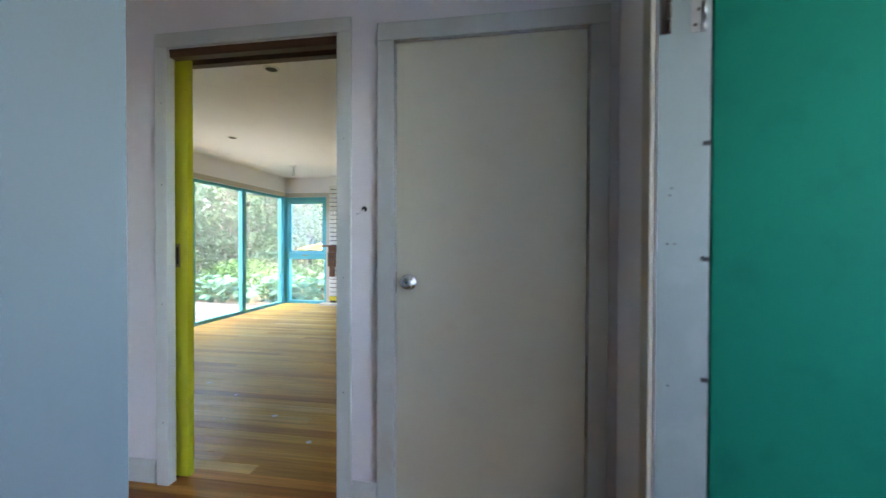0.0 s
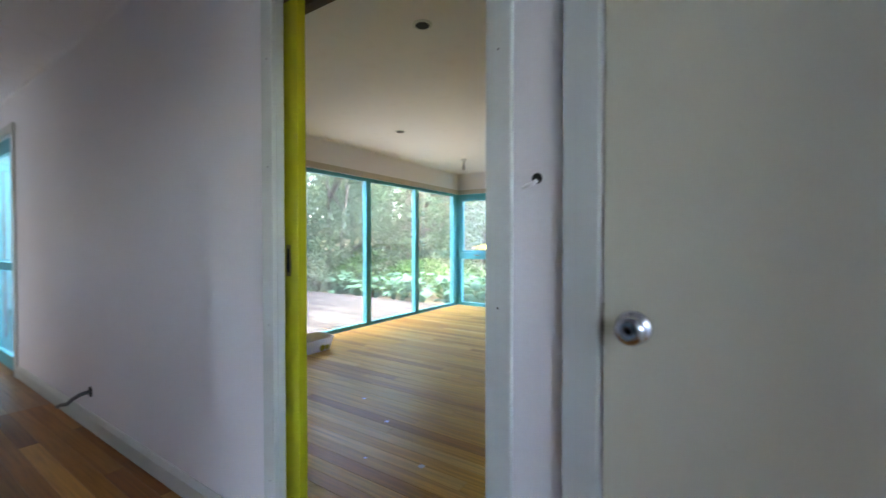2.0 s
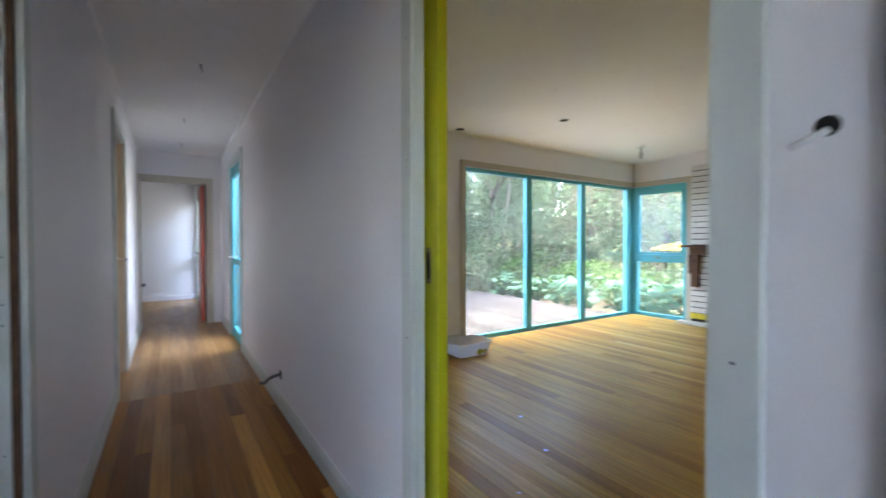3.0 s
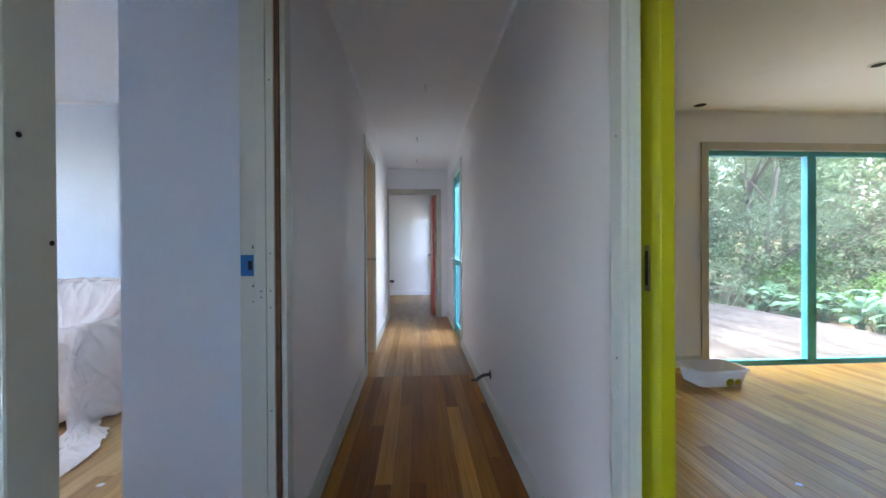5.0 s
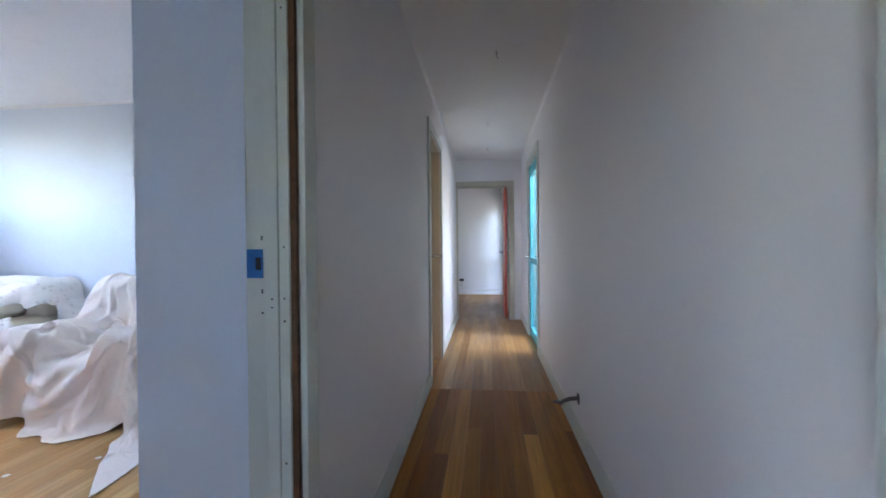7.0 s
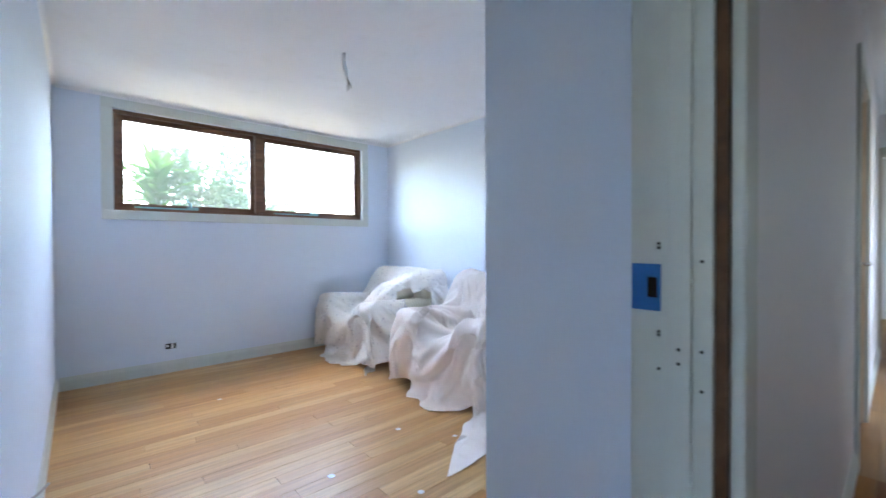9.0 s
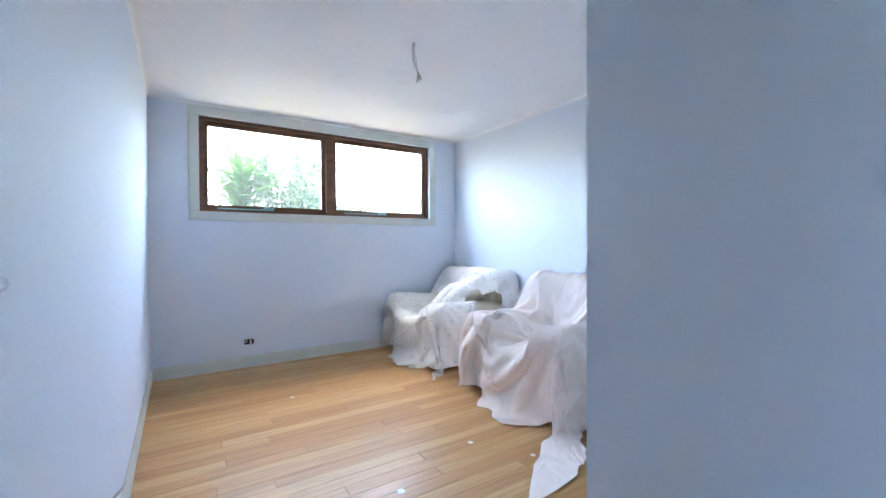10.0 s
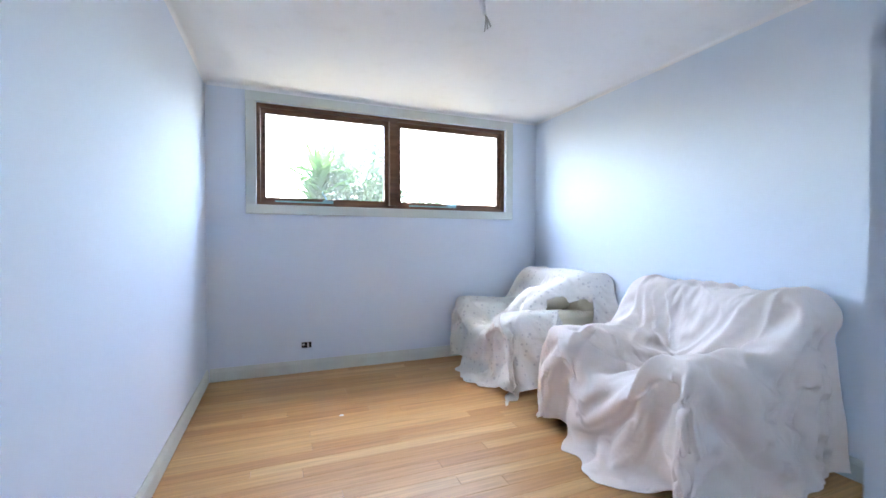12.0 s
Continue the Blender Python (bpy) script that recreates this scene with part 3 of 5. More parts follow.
holes(dt4, [(-1.19, YS + 0.0185, z) for z in (1.15, 1.45, 0.6)] + [(-1.15, YS + 0.0185, z) for z in (1.27, 0.8)], (0, 1, 0), 0.0035)
d7 = base("door_7", "pale blue bedroom door standing open against the wall", "door", "structure")
part("leaf", boxes((-1.283, -1.245, 2.88, 3.695, 0.012, 2.03), bevel=0.002), BLUE, d7, "pale blue painted door leaf")
lever(d7, (-1.283, 3.20, 1.11), (-1, 0, 0), (0, 1, 0), material=CHROME)

# corridor side door, glazed, with daylight behind
w4 = base("door_4", "teal framed glazed outside door in the corridor", "door", "structure")
part("frame", boxes((-6.289, -6.24, YN + 0.006, YN2 - 0.002, 0.0, 2.089), (-5.40, -5.351, YN + 0.006, YN2 - 0.002, 0.0, 2.089), (-6.24, -5.40, YN + 0.02, YN2 - 0.002, 2.03, 2.089), (-6.24, -5.40, YN + 0.02, YN2 - 0.002, -0.005, 0.03)), TEAL, w4, "teal door frame and sill")
for a in (-6.237, -5.473):
    part("stile", boxes((a, a + 0.07, 4.812, 4.85, 0.035, 2.025), bevel=0.003), TEAL, w4)
for z0, z1 in ((0.036, 0.13), (0.90, 0.97), (1.95, 2.024)):
    part("rail", boxes((-6.166, -5.474, 4.814, 4.848, z0, z1), bevel=0.003), TEAL, w4)
for z0, z1 in ((0.131, 0.899), (0.971, 1.949)):
    g = part("pane", boxes((-6.165, -5.475, 4.829, 4.834, z0, z1)), GLASS, w4)
    g.visible_shadow = False
lever(w4, (-6.19, 4.812, 0.98), (0, -1, 0), (1, 0, 0))
dt5 = base("trim_door_4", "grey-white painted frame of the side door", "trim", "structure")
architrave(dt5, "x", -6.29, -5.35, 2.09, YN, -1, 0.075)

# cream door off the corridor
d5 = base("door_5", "closed cream-painted door set back in the corridor wall", "door", "structure")
part("leaf", boxes((-5.15, -4.415, YS2 + 0.004, YS2 + 0.04, 0.012, 2.035), bevel=0.003), PEACH, d5, "plain cream door leaf")
lever(d5, (-5.09, YS2 + 0.04, 1.02), (0, 1.9, 0), (1, 0, 0))
dt6 = base("trim_door_5", "painted frame of the cream corridor door", "trim", "structure")
part("jamb", boxes((-5.169, -5.151, YS2 + 0.001, YS - 0.001, 0, 2.04)), PEACH, dt6)
part("jamb", boxes((-4.414, -4.396, YS2 + 0.001, YS - 0.001, 0, 2.04)), PEACH, dt6)
part("head", boxes((-5.151, -4.414, YS2 + 0.001, YS - 0.001, 2.041, 2.059)), CREAM, dt6)
architrave(dt6, "x", -5.17, -4.395, 2.06, YS, 1, 0.08)

# end of the corridor
dt7 = base("trim_end_door", "grey-beige painted frame of the far doorway", "trim", "structure")
part("jamb", boxes((-7.449, -7.346, 3.833, 3.845, 0, 1.995)), CREAM, dt7)
part("jamb", boxes((-7.449, -7.346, 4.605, 4.617, 0, 1.995)), CREAM, dt7)
part("head", boxes((-7.449, -7.346, 3.833, 4.617, 1.996, 2.009)), CREAM, dt7)
architrave(dt7, "y", 3.832, 4.618, 2.01, -7.345, 1, 0.075, material=CREAM)
d6 = base("door_6", "red painted door standing open into the far room", "door", "structure")
part("leaf", boxes((-8.22, -7.455, 4.555, 4.59, 0.012, 2.0), bevel=0.003), RED, d6, "bright red painted door leaf")
lever(d6, (-8.15, 4.555, 1.0), (0, -1, 0), (1, 0, 0))
w6 = base("window_far_room", "tall white framed window in the far room", "window", "structure")
part("frame", boxes((-10.379, -10.33, 4.64, 4.72, 0.05, 2.05), (-9.6, -9.551, 4.64, 4.72, 0.05, 2.05), (-10.33, -9.6, 4.64, 4.72, 0.05, 0.1), (-10.33, -9.6, 4.64, 4.72, 2.0, 2.05), (-10.33, -9.6, 4.64, 4.72, 0.82, 0.9)), TRIM, w6)
g = part("pane", boxes((-10.33, -9.6, 4.68, 4.685, 0.1, 2.0)), GLASS, w6)
g.visible_shadow = False

# ---- living room windows ----
w1 = base("window_1", "teal framed floor-length window wall onto the deck", "window", "structure")
fx0, fx1 = XW - 0.085, XW - 0.03
part("head", boxes((fx0, fx1, 7.03, 10.385, 1.995, 2.038), bevel=0.003), TEAL, w1)
part("bottom_rail", boxes((fx0, fx1, 7.03, 10.385, -0.005, 0.045), bevel=0.003), TEAL, w1)
posts = [(7.012, 7.04), (8.03, 8.12), (9.13, 9.225), (10.27, 10.385)]
for y0, y1 in posts:
    part("mullion", boxes((fx0 - 0.005, fx1 + 0.008, y0, y1, 0.0, 2.029), bevel=0.004), TEAL, w1)
for (a, b), (c, d) in zip(posts, posts[1:]):
    g = part("pane", boxes((fx0 + 0.04, fx0 + 0.046, b, c, 0.045, 1.995)), GLASS, w1)
    g.visible_shadow = False
part("corner_post", boxes((fx0 - 0.005, XW - 0.001, 10.386, 10.50, 0.0, 2.029), bevel=0.003), TEAL, w1)
wt1 = base("trim_window_1", "cream painted trim round the window wall", "trim", "structure")
part("architrave", boxes((XW + 0.001, XW + 0.018, 6.94, 7.009, 0, 2.11), bevel=0.003), CREAM, wt1)
part("architrave", boxes((XW + 0.001, XW + 0.018, 7.01, 10.388, 2.041, 2.11), bevel=0.003), CREAM, wt1)
w2 = base("window_2", "teal framed corner window with an opening upper sash", "window", "structure")
ny0, ny1 = 10.41, 10.50
part("frame", boxes((XW + 0.001, XW + 0.06, ny0, ny1, 0, 2.029), (-3.55, -3.501, ny0, ny1, 0, 2.029), (XW + 0.06, -3.55, ny0, ny1, 1.965, 2.029), (XW + 0.06, -3.55, ny0, ny1, -0.005, 0.05)), TEAL, w2)
part("transom", boxes((XW + 0.06, -3.55, ny0 - 0.006, ny1, 0.85, 0.965), bevel=0.004), TEAL, w2)
sash = part("sash", boxes((XW + 0.062, XW + 0.10, ny0 + 0.01, ny0 + 0.05, 0.967, 1.963), (-3.59, -3.552, ny0 + 0.01, ny0 + 0.05, 0.967, 1.963), (XW + 0.10, -3.59, ny0 + 0.01, ny0 + 0.05, 1.905, 1.963), (XW + 0.10, -3.59, ny0 + 0.01, ny0 + 0.05, 0.967, 1.0)), TEAL, w2)
part("window_catch", tube(bmesh.new(), [(-3.99, ny0 - 0.008, 0.92), (-3.95, ny0 - 0.03, 0.925), (-3.87, ny0 - 0.03, 0.915)], 0.009, 8), BRASS, w2, "dark metal catch", True)
for r in ((XW + 0.10, -3.59, ny0 + 0.03, ny0 + 0.035, 1.0, 1.905), (XW + 0.06, -3.55, ny0 + 0.04, ny0 + 0.045, 0.05, 0.85)):
    g = part("pane", boxes(r), DUSTGLASS if r[4] > 0.9 else GLASS, w2)
    g.visible_shadow = False
wt2 = base("trim_window_2", "cream painted trim round the corner window", "trim", "structure")
part("architrave", boxes((-3.499, -3.43, 10.372, 10.389, 0, 2.105), bevel=0.003), CREAM, wt2)
part("architrave", boxes((XW + 0.02, -3.499, 10.372, 10.389, 2.03, 2.105), bevel=0.003), CREAM, wt2)

# ---- bedroom window ----
w3 = base("window_3", "high stained timber awning window with two sashes", "window", "structure")
sy0, sy1 = -0.53, -0.44
part("frame", boxes((-4.014, -3.985, sy0, sy1, 1.449, 2.299), (-1.68, -1.651, sy0, sy1, 1.449, 2.299), (-3.985, -1.68, sy0, sy1, 2.268, 2.299), (-3.985, -1.68, sy0, sy1, 1.449, 1.475), (-2.86, -2.785, sy0, sy1 + 0.015, 1.475, 2.268)), WINWOOD, w3, "stained timber window frame")
for a, b in ((-3.983, -2.862), (-2.783, -1.682)):
    s = part("sash", boxes((a, a + 0.04, -0.505, -0.465, 1.477, 2.266), (b - 0.04, b, -0.505, -0.465, 1.477, 2.266), (a + 0.04, b - 0.04, -0.505, -0.465, 2.225, 2.266), (a + 0.04, b - 0.04, -0.505, -0.465, 1.477, 1.515)), WINWOOD, w3)
    g = part("pane", boxes((a + 0.04, b - 0.04, -0.49, -0.485, 1.515, 2.225)), GLASS, s)
    g.visible_shadow = False
    m = (a + b) / 2 + 0.02
    win = part("window_winder", boxes((m - 0.05, m + 0.42, -0.462, -0.44, 1.476, 1.488), (m - 0.06, m + 0.03, -0.46, -0.425, 1.476, 1.502), bevel=0.002), PALETEAL, w3, "pale blue painted window winder")
    part("crank", tube(bmesh.new(), [(m, -0.43, 1.50), (m + 0.01, -0.41, 1.535), (m + 0.03, -0.40, 1.545), (m + 0.035, -0.39, 1.57)], 0.006, 8), PALETEAL, win, "", True)
wt3 = base("trim_window_3", "pale grey-green painted trim round the high window", "trim", "structure")
architrave(wt3, "x", -4.015, -1.65, 2.30, -0.416, 1, 0.08, bottom=1.448, sill=True)


# ---- fireplace ----
FY = 10.30
fp = base("fireplace", "white-painted brick fireplace with dark raked joints", "fireplace")
part("core", boxes((-3.395, -3.18, FY + 0.02, 10.388, 0.0, 2.23), (-2.10, -1.76, FY + 0.02, 10.388, 0.0, 2.23), (-3.18, -2.10, FY + 0.02, 10.388, 0.84, 2.23), (-3.18, -2.10, FY + 0.02, 10.388, 0.0, 0.19)), MORTAR, fp, "dark mortar bed")
part("capping", boxes((-3.405, -1.75, FY - 0.01, 10.388, 2.232, H - 0.002), bevel=0.002), WALL, fp, "plastered band under the ceiling")
part("firebox", boxes((-3.18, -2.10, 10.78, 10.80, 0.17, 0.86), (-3.20, -3.181, 10.512, 10.78, 0.17, 0.86), (-2.099, -2.08, 10.512, 10.78, 0.17, 0.86), (-3.18, -2.10, 10.512, 10.78, 0.17, 0.189), (-3.18, -2.10, 10.512, 10.78, 0.841, 0.86)), BLACK, fp, "plain black firebox")
part("ash_heap", lathe(bmesh.new(), (-2.85, 10.335, 0.19), (0, 0, 1), [(0, 0.024), (0.02, 0.02), (0.03, 0.008)], 10), STONE, fp, "pale rubble in the grate", True)
rr_ = random.Random(9)
for k in range(9):
    s = rr_.uniform(0.012, 0.024)
    part("rubble", lathe(bmesh.new(), (-3.08 + 0.1 * k, 10.33 + rr_.uniform(-0.01, 0.01), 0.191), (rr_.uniform(-0.2, 0.2), 0, 1), [(0, s), (s * 0.8, s * 0.9), (s * 1.5, s * 0.4)], 6), STONE, fp, "pale lump of rubble")
part("paint_mark", boxes((-3.17, -3.10, FY - 0.002, FY - 0.0005, 2.0, 2.012), (-3.14, -3.07, FY - 0.002, FY - 0.0005, 2.012, 2.026)), RED, fp, "small red stain on the bricks")
part("grate", boxes((-3.1, -2.2, 10.30, 10.306, 0.192, 0.225), bevel=0.001), BLACK, fp)
hearth = part("hearth", boxes((-3.53, -1.62, 10.155, FY - 0.001, 0.006, 0.045), bevel=0.004), STONE, fp, "pale stone hearth slab")
mant = base("mantel_shelf", "dark timber mantel shelf on heavy brackets", "mantel shelf")
part("shelf", boxes((-3.50, -1.66, 10.16, FY - 0.001, 1.085, 1.118), bevel=0.004), MANTEL, mant)
part("apron", boxes((-3.40, -1.76, FY - 0.05, FY - 0.002, 0.985, 1.084), bevel=0.003), MANTEL, mant)
for x in (-3.40, -1.90):
    part("bracket", boxes((x, x + 0.135, FY - 0.075, FY - 0.002, 0.72, 0.984), (x + 0.02, x + 0.115, FY - 0.05, FY - 0.002, 0.53, 0.72), bevel=0.004), MANTEL, mant)
brick_meshes = {}


def brick(length):
    key = round(length, 3)
    if key not in brick_meshes:
        brick_meshes[key] = mesh_of("brick", boxes((0.001, key - 0.0012, 0, 0.03, 0.010, 0.0762), bevel=0.002), BRICK)
    return brick_meshes[key]


rng = random.Random(4)
for c in range(28):
    z = 0.0 + c * 0.0797
    if z + 0.079 > 2.24 or z < 0.19 and c < 2:
        continue
    x = -3.405
    first = 0.236 if c % 2 == 0 else 0.118
    while x < -1.755:
        ln = min(first, -1.75 - x)
        first = 0.236
        if 0.18 < z + 0.03 < 0.82 and x + ln > -3.18 and x < -2.10:
            if x < -3.18:
                ln = -3.18 - x
            elif x + ln > -2.10:
                x, ln = -2.10, x + ln + 2.10
            else:
                x += ln
                continue
        if ln > 0.02:
            b = new("brick", brick(ln))
            b.parent = fp
            b.location = (x, FY - 0.002 + rng.uniform(-0.0015, 0.0015), z)
        x += ln
for i in range(20):
    t = part("tile", boxes((0.004, 0.078, 0, 0.012, 0, 0.076), bevel=0.002), YTILE, fp) if i == 0 else new("tile", tile_mesh)
    if i == 0:
        tile_mesh = t.data
    t.parent = fp
    t.location = (-3.40 + 0.0835 * i, FY - 0.016, 0.086)


# ---- floors, board by board ----
board_meshes = {}


def board(length, width, material, thick=0.018):
    key = (round(length, 2), width, material.name)
    if key not in board_meshes:
        bm = boxes((0.0006, key[0] - 0.0006, 0.0005, width - 0.0005, -thick, 0))
        top = [e for e in bm.edges if all(v.co.z > -0.001 for v in e.verts)]
        bmesh.ops.bevel(bm, geom=top, offset=0.0007, segments=1, affect="EDGES")
        board_meshes[key] = mesh_of("floor_board", bm, material)
    return board_meshes[key]


def lay(name, label, x0, x1, y0, y1, material, seed, width=0.0835, lengths=(1.2, 1.5, 1.8, 2.4, 3.0), under=-0.02, z=0.0, deep=0.12):
    r = random.Random(seed)
    fl = tagged(part(name, boxes((x0, x1, y0, y1, under - deep, under)), BLACK), label, "floor", kind="structure")
    rows = int(math.ceil((y1 - y0) / width - 1e-6))
    for i in range(rows):
        y = y0 + i * width
        w = round(min(width, y1 - y), 4)
        if w < 0.01:
            continue
        x = x0
        first = True
        while x < x1 - 1e-3:
            ln = r.choice(lengths) * (r.choice((0.3, 0.55, 0.8, 1.0)) if first else 1)
            first = False
            ln = round(ln, 2)
            if x1 - (x + ln) < 0.3:
                ln = x1 - x
            b = new("floor_board", board(ln, w, material))
            b.parent = fl
            b.location = (x, y, z + r.uniform(-0.0004, 0.0))
            x += ln if ln == round(ln, 2) else ln
    return fl


lay("floor_corridor", "polished hardwood strip floor of the corridor, dark finish deepened for dim light", -4.30, 0.36, YS, YN, FLOORD, 11)
lay("floor_corridor_far", "paler worn timber floor at the corridor end", -7.40, -4.302, YS, YN, FLOORL, 12)
lay("floor_hall", "polished hardwood floor of the entrance hall, dark finish deepened for dim light", -0.825, 0.36, 1.1, YS, FLOORD, 13)
lay("floor_bedroom", "honey-coloured polished timber bedroom floor", -4.39, -1.20, -0.416, YS2, FLOORH, 14, lengths=(0.9, 1.2, 1.5, 1.8, 2.4))
lay("floor_door_sill", "polished timber floor in the bedroom doorway", -2.085, -1.19, YS2, YS, FLOORD, 15, width=0.0625)
lay("floor_cream_door_sill", "worn timber floor under the cream door", -5.17, -4.395, YS2, YS, FLOORL, 25, width=0.0625)
lay("floor_side_door_sill", "worn timber floor under the side door", -6.29, -5.35, YN, YN2, FLOORL, 26, width=0.07)
lay("floor_front_sill", "timber door sill of the front door", 0.36, 0.50, 3.42, 4.38, FLOORD, 27, width=0.096)
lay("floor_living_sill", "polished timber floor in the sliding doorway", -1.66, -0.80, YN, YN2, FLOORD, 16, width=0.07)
lay("floor_living", "golden polished strip timber living-room floor", XW, 2.4, YN2, 10.39, FLOORB, 17)
lay("floor_far_room", "worn timber floor of the far room", -10.45, -7.402, 1.72, 4.63, FLOORL, 18, width=0.1)
# ---- dust-sheeted armchairs ----
WALL_X, WALL_Y = -4.376, -0.39


def smooth_field(h, k, times):
    for _ in range(times):
        for ax in (0, 1):
            pad = [(0, 0), (0, 0)]
            pad[ax] = (k, k)
            q = np.pad(h, pad, mode="edge")
            h = sum(np.take(q, range(i, i + h.shape[ax]), axis=ax) for i in range(2 * k + 1)) / (2 * k + 1)
    return h


def drape(solids, x0, x1, y0, y1, front, low, high, seed, tail=(0.0, 0.0), step=0.0095, gap=0.014):
    """A sheet laid over solids (boxes x0, x1, y0, y1, top) inside a footprint and hanging in folds past its front and two sides."""
    r = np.random.RandomState(seed)
    gx, gy = np.arange(x0, x1 + 0.005, 0.01), np.arange(y0, y1 + 0.005, 0.01)
    field = np.full((len(gx), len(gy)), 0.3)
    for b0, b1, c0, c1, z in solids:
        m = ((gx[:, None] > b0 - 0.045) & (gx[:, None] < b1 + 0.045) & (gy[None, :] > c0 - 0.03) & (gy[None, :] < c1 + 0.03))
        field = np.where(m, np.maximum(field, z), field)
    taut = smooth_field(field, 13, 3)
    field = smooth_field(np.maximum(field, taut), 3, 2)
    a, b = np.meshgrid(np.arange(x0, x1 + front, step), np.arange(y0 - low, y1 + high, step), indexing="ij")
    ex, ey = np.clip(a, x0, x1), np.clip(b, y0, y1)
    ox, oy = a - ex, b - ey
    s = np.hypot(ox, oy)
    s = np.where((ox > 0) & (oy < 0), np.minimum(s, 0.56), s)
    dx, dy = ox / np.maximum(s, 1e-6), oy / np.maximum(s, 1e-6)
    ang = np.degrees(np.arctan2(oy, ox))
    corner = (ox > 0) & (oy > 0)
    trail = np.exp(-(np.abs(ang - math.degrees(math.atan2(high, front))) / 34)) * corner * (tail[1] > 0)
    s = s * (1 + tail[1] * trail)
    if tail[1]:
        turned = np.radians(np.interp(ang, (0, math.degrees(math.atan2(high, front)), 90), (0, tail[0], 90)))
        dx, dy = np.where(corner, np.cos(turned), dx), np.where(corner, np.sin(turned), dy)
    top = field[np.clip(((ex - x0) / 0.01).round().astype(int), 0, len(gx) - 1), np.clip(((ey - y0) / 0.01).round().astype(int), 0, len(gy) - 1)] + gap
    top = smooth_field(top, 2, 2)
    s = s * np.where(ox > 0, 1.0, np.clip(top / 0.6, 1.0, 1.42))
    t = (ex - x0) * np.where(oy > 0, -1, 1) + (ey - y0) + np.radians(ang) * 0.32
    rad = 0.045
    arc = np.minimum(s / rad, math.pi / 2)
    rest = np.maximum(s - rad * math.pi / 2, 0)
    out = rad * np.sin(arc) + (0.12 + 0.24 * trail) * np.minimum(rest, 0.6)
    down = rad * (1 - np.cos(arc)) + rest
    over = np.maximum(down - (top - 0.014), 0)
    z = np.maximum(top - down, 0.014)
    wave = np.zeros_like(t)
    for k in range(5):
        lam = r.uniform(0.13, 0.38)
        wave += r.uniform(0.5, 1) * np.abs(np.sin(math.pi * t / lam + r.uniform(0, 6) + 0.9 * np.sin(t * r.uniform(2, 6) + r.uniform(0, 6)) + r.uniform(-0.8, 0.8) * s)) ** 0.7
    wave = 1.0 - wave / 3.4
    grow = np.clip(rest / 0.38, 0, 1) ** 0.8
    out = out + over * 0.85 + 0.10 * grow * (1 - 0.6 * trail) * (wave - 0.35) * (1 + 0.5 * (over > 0))
    z = z + 0.03 * np.clip(over / 0.08, 0, 1) * wave * np.exp(-over / 0.35)
    x, y = ex + dx * out, ey + dy * out
    p = np.stack([np.maximum(x, WALL_X), np.maximum(y, WALL_Y), z], -1)
    return p


def rounded(p, boxes_, r):
    """Push points out of rounded boxes: the pushed points and which were touched."""
    hit = np.zeros(p.shape[:2], bool)
    for x0, x1, y0, y1, z0, z1 in boxes_:
        c = np.array([(x0 + x1) / 2, (y0 + y1) / 2, (z0 + z1) / 2])
        half = np.array([x1 - x0, y1 - y0, z1 - z0]) / 2 - r
        near = np.nonzero(((p[..., 0] > x0 - 0.02) & (p[..., 0] < x1 + 0.02) & (p[..., 1] > y0 - 0.02) & (p[..., 1] < y1 + 0.02) & (p[..., 2] < z1 + 0.02)))
        if not len(near[0]):
            continue
        d = p[near] - c
        q = np.abs(d) - half
        out = np.maximum(q, 0)
        ln = np.linalg.norm(out, axis=1)
        deep = ln < 1e-9
        k = np.argmax(q, axis=1)
        dist = np.where(deep, q[np.arange(len(q)), k], ln) - r - 0.006
        nor = np.where(deep[:, None], np.eye(3)[k], out / np.maximum(ln, 1e-9)[:, None]) * np.sign(d)
        inside = dist < 0
        p[near] = d + c - nor * np.where(inside, dist, 0)[:, None]
        hit[near] |= inside
    return hit


def finer(p):
    """The same cloth with a point between every two."""
    n, m = p.shape[:2]
    q = np.zeros((2 * n - 1, m, 3))
    q[::2] = p
    q[1::2] = (p[:-1] + p[1:]) / 2
    w = np.zeros((2 * n - 1, 2 * m - 1, 3))
    w[:, ::2] = q
    w[:, 1::2] = (q[:, :-1] + q[:, 1:]) / 2
    return w


def lengths(p):
    """Distances along, across and over both diagonals of a cloth's cells."""
    def gap_of(a, b):
        return np.linalg.norm(a - b, axis=-1, keepdims=True)
    return [gap_of(p[1:], p[:-1]), gap_of(p[:, 1:], p[:, :-1]), gap_of(p[1:, 1:], p[:-1, :-1]), gap_of(p[1:, :-1], p[:-1, 1:])]


def pull_apart(a, b, rest, share, push_only=False):
    d = b - a
    f = 1 - rest / (np.sqrt((d * d).sum(-1, keepdims=True)) + 1e-9)
    if push_only:
        f = np.minimum(f, 0)
    d *= f * share
    a += d
    b -= d


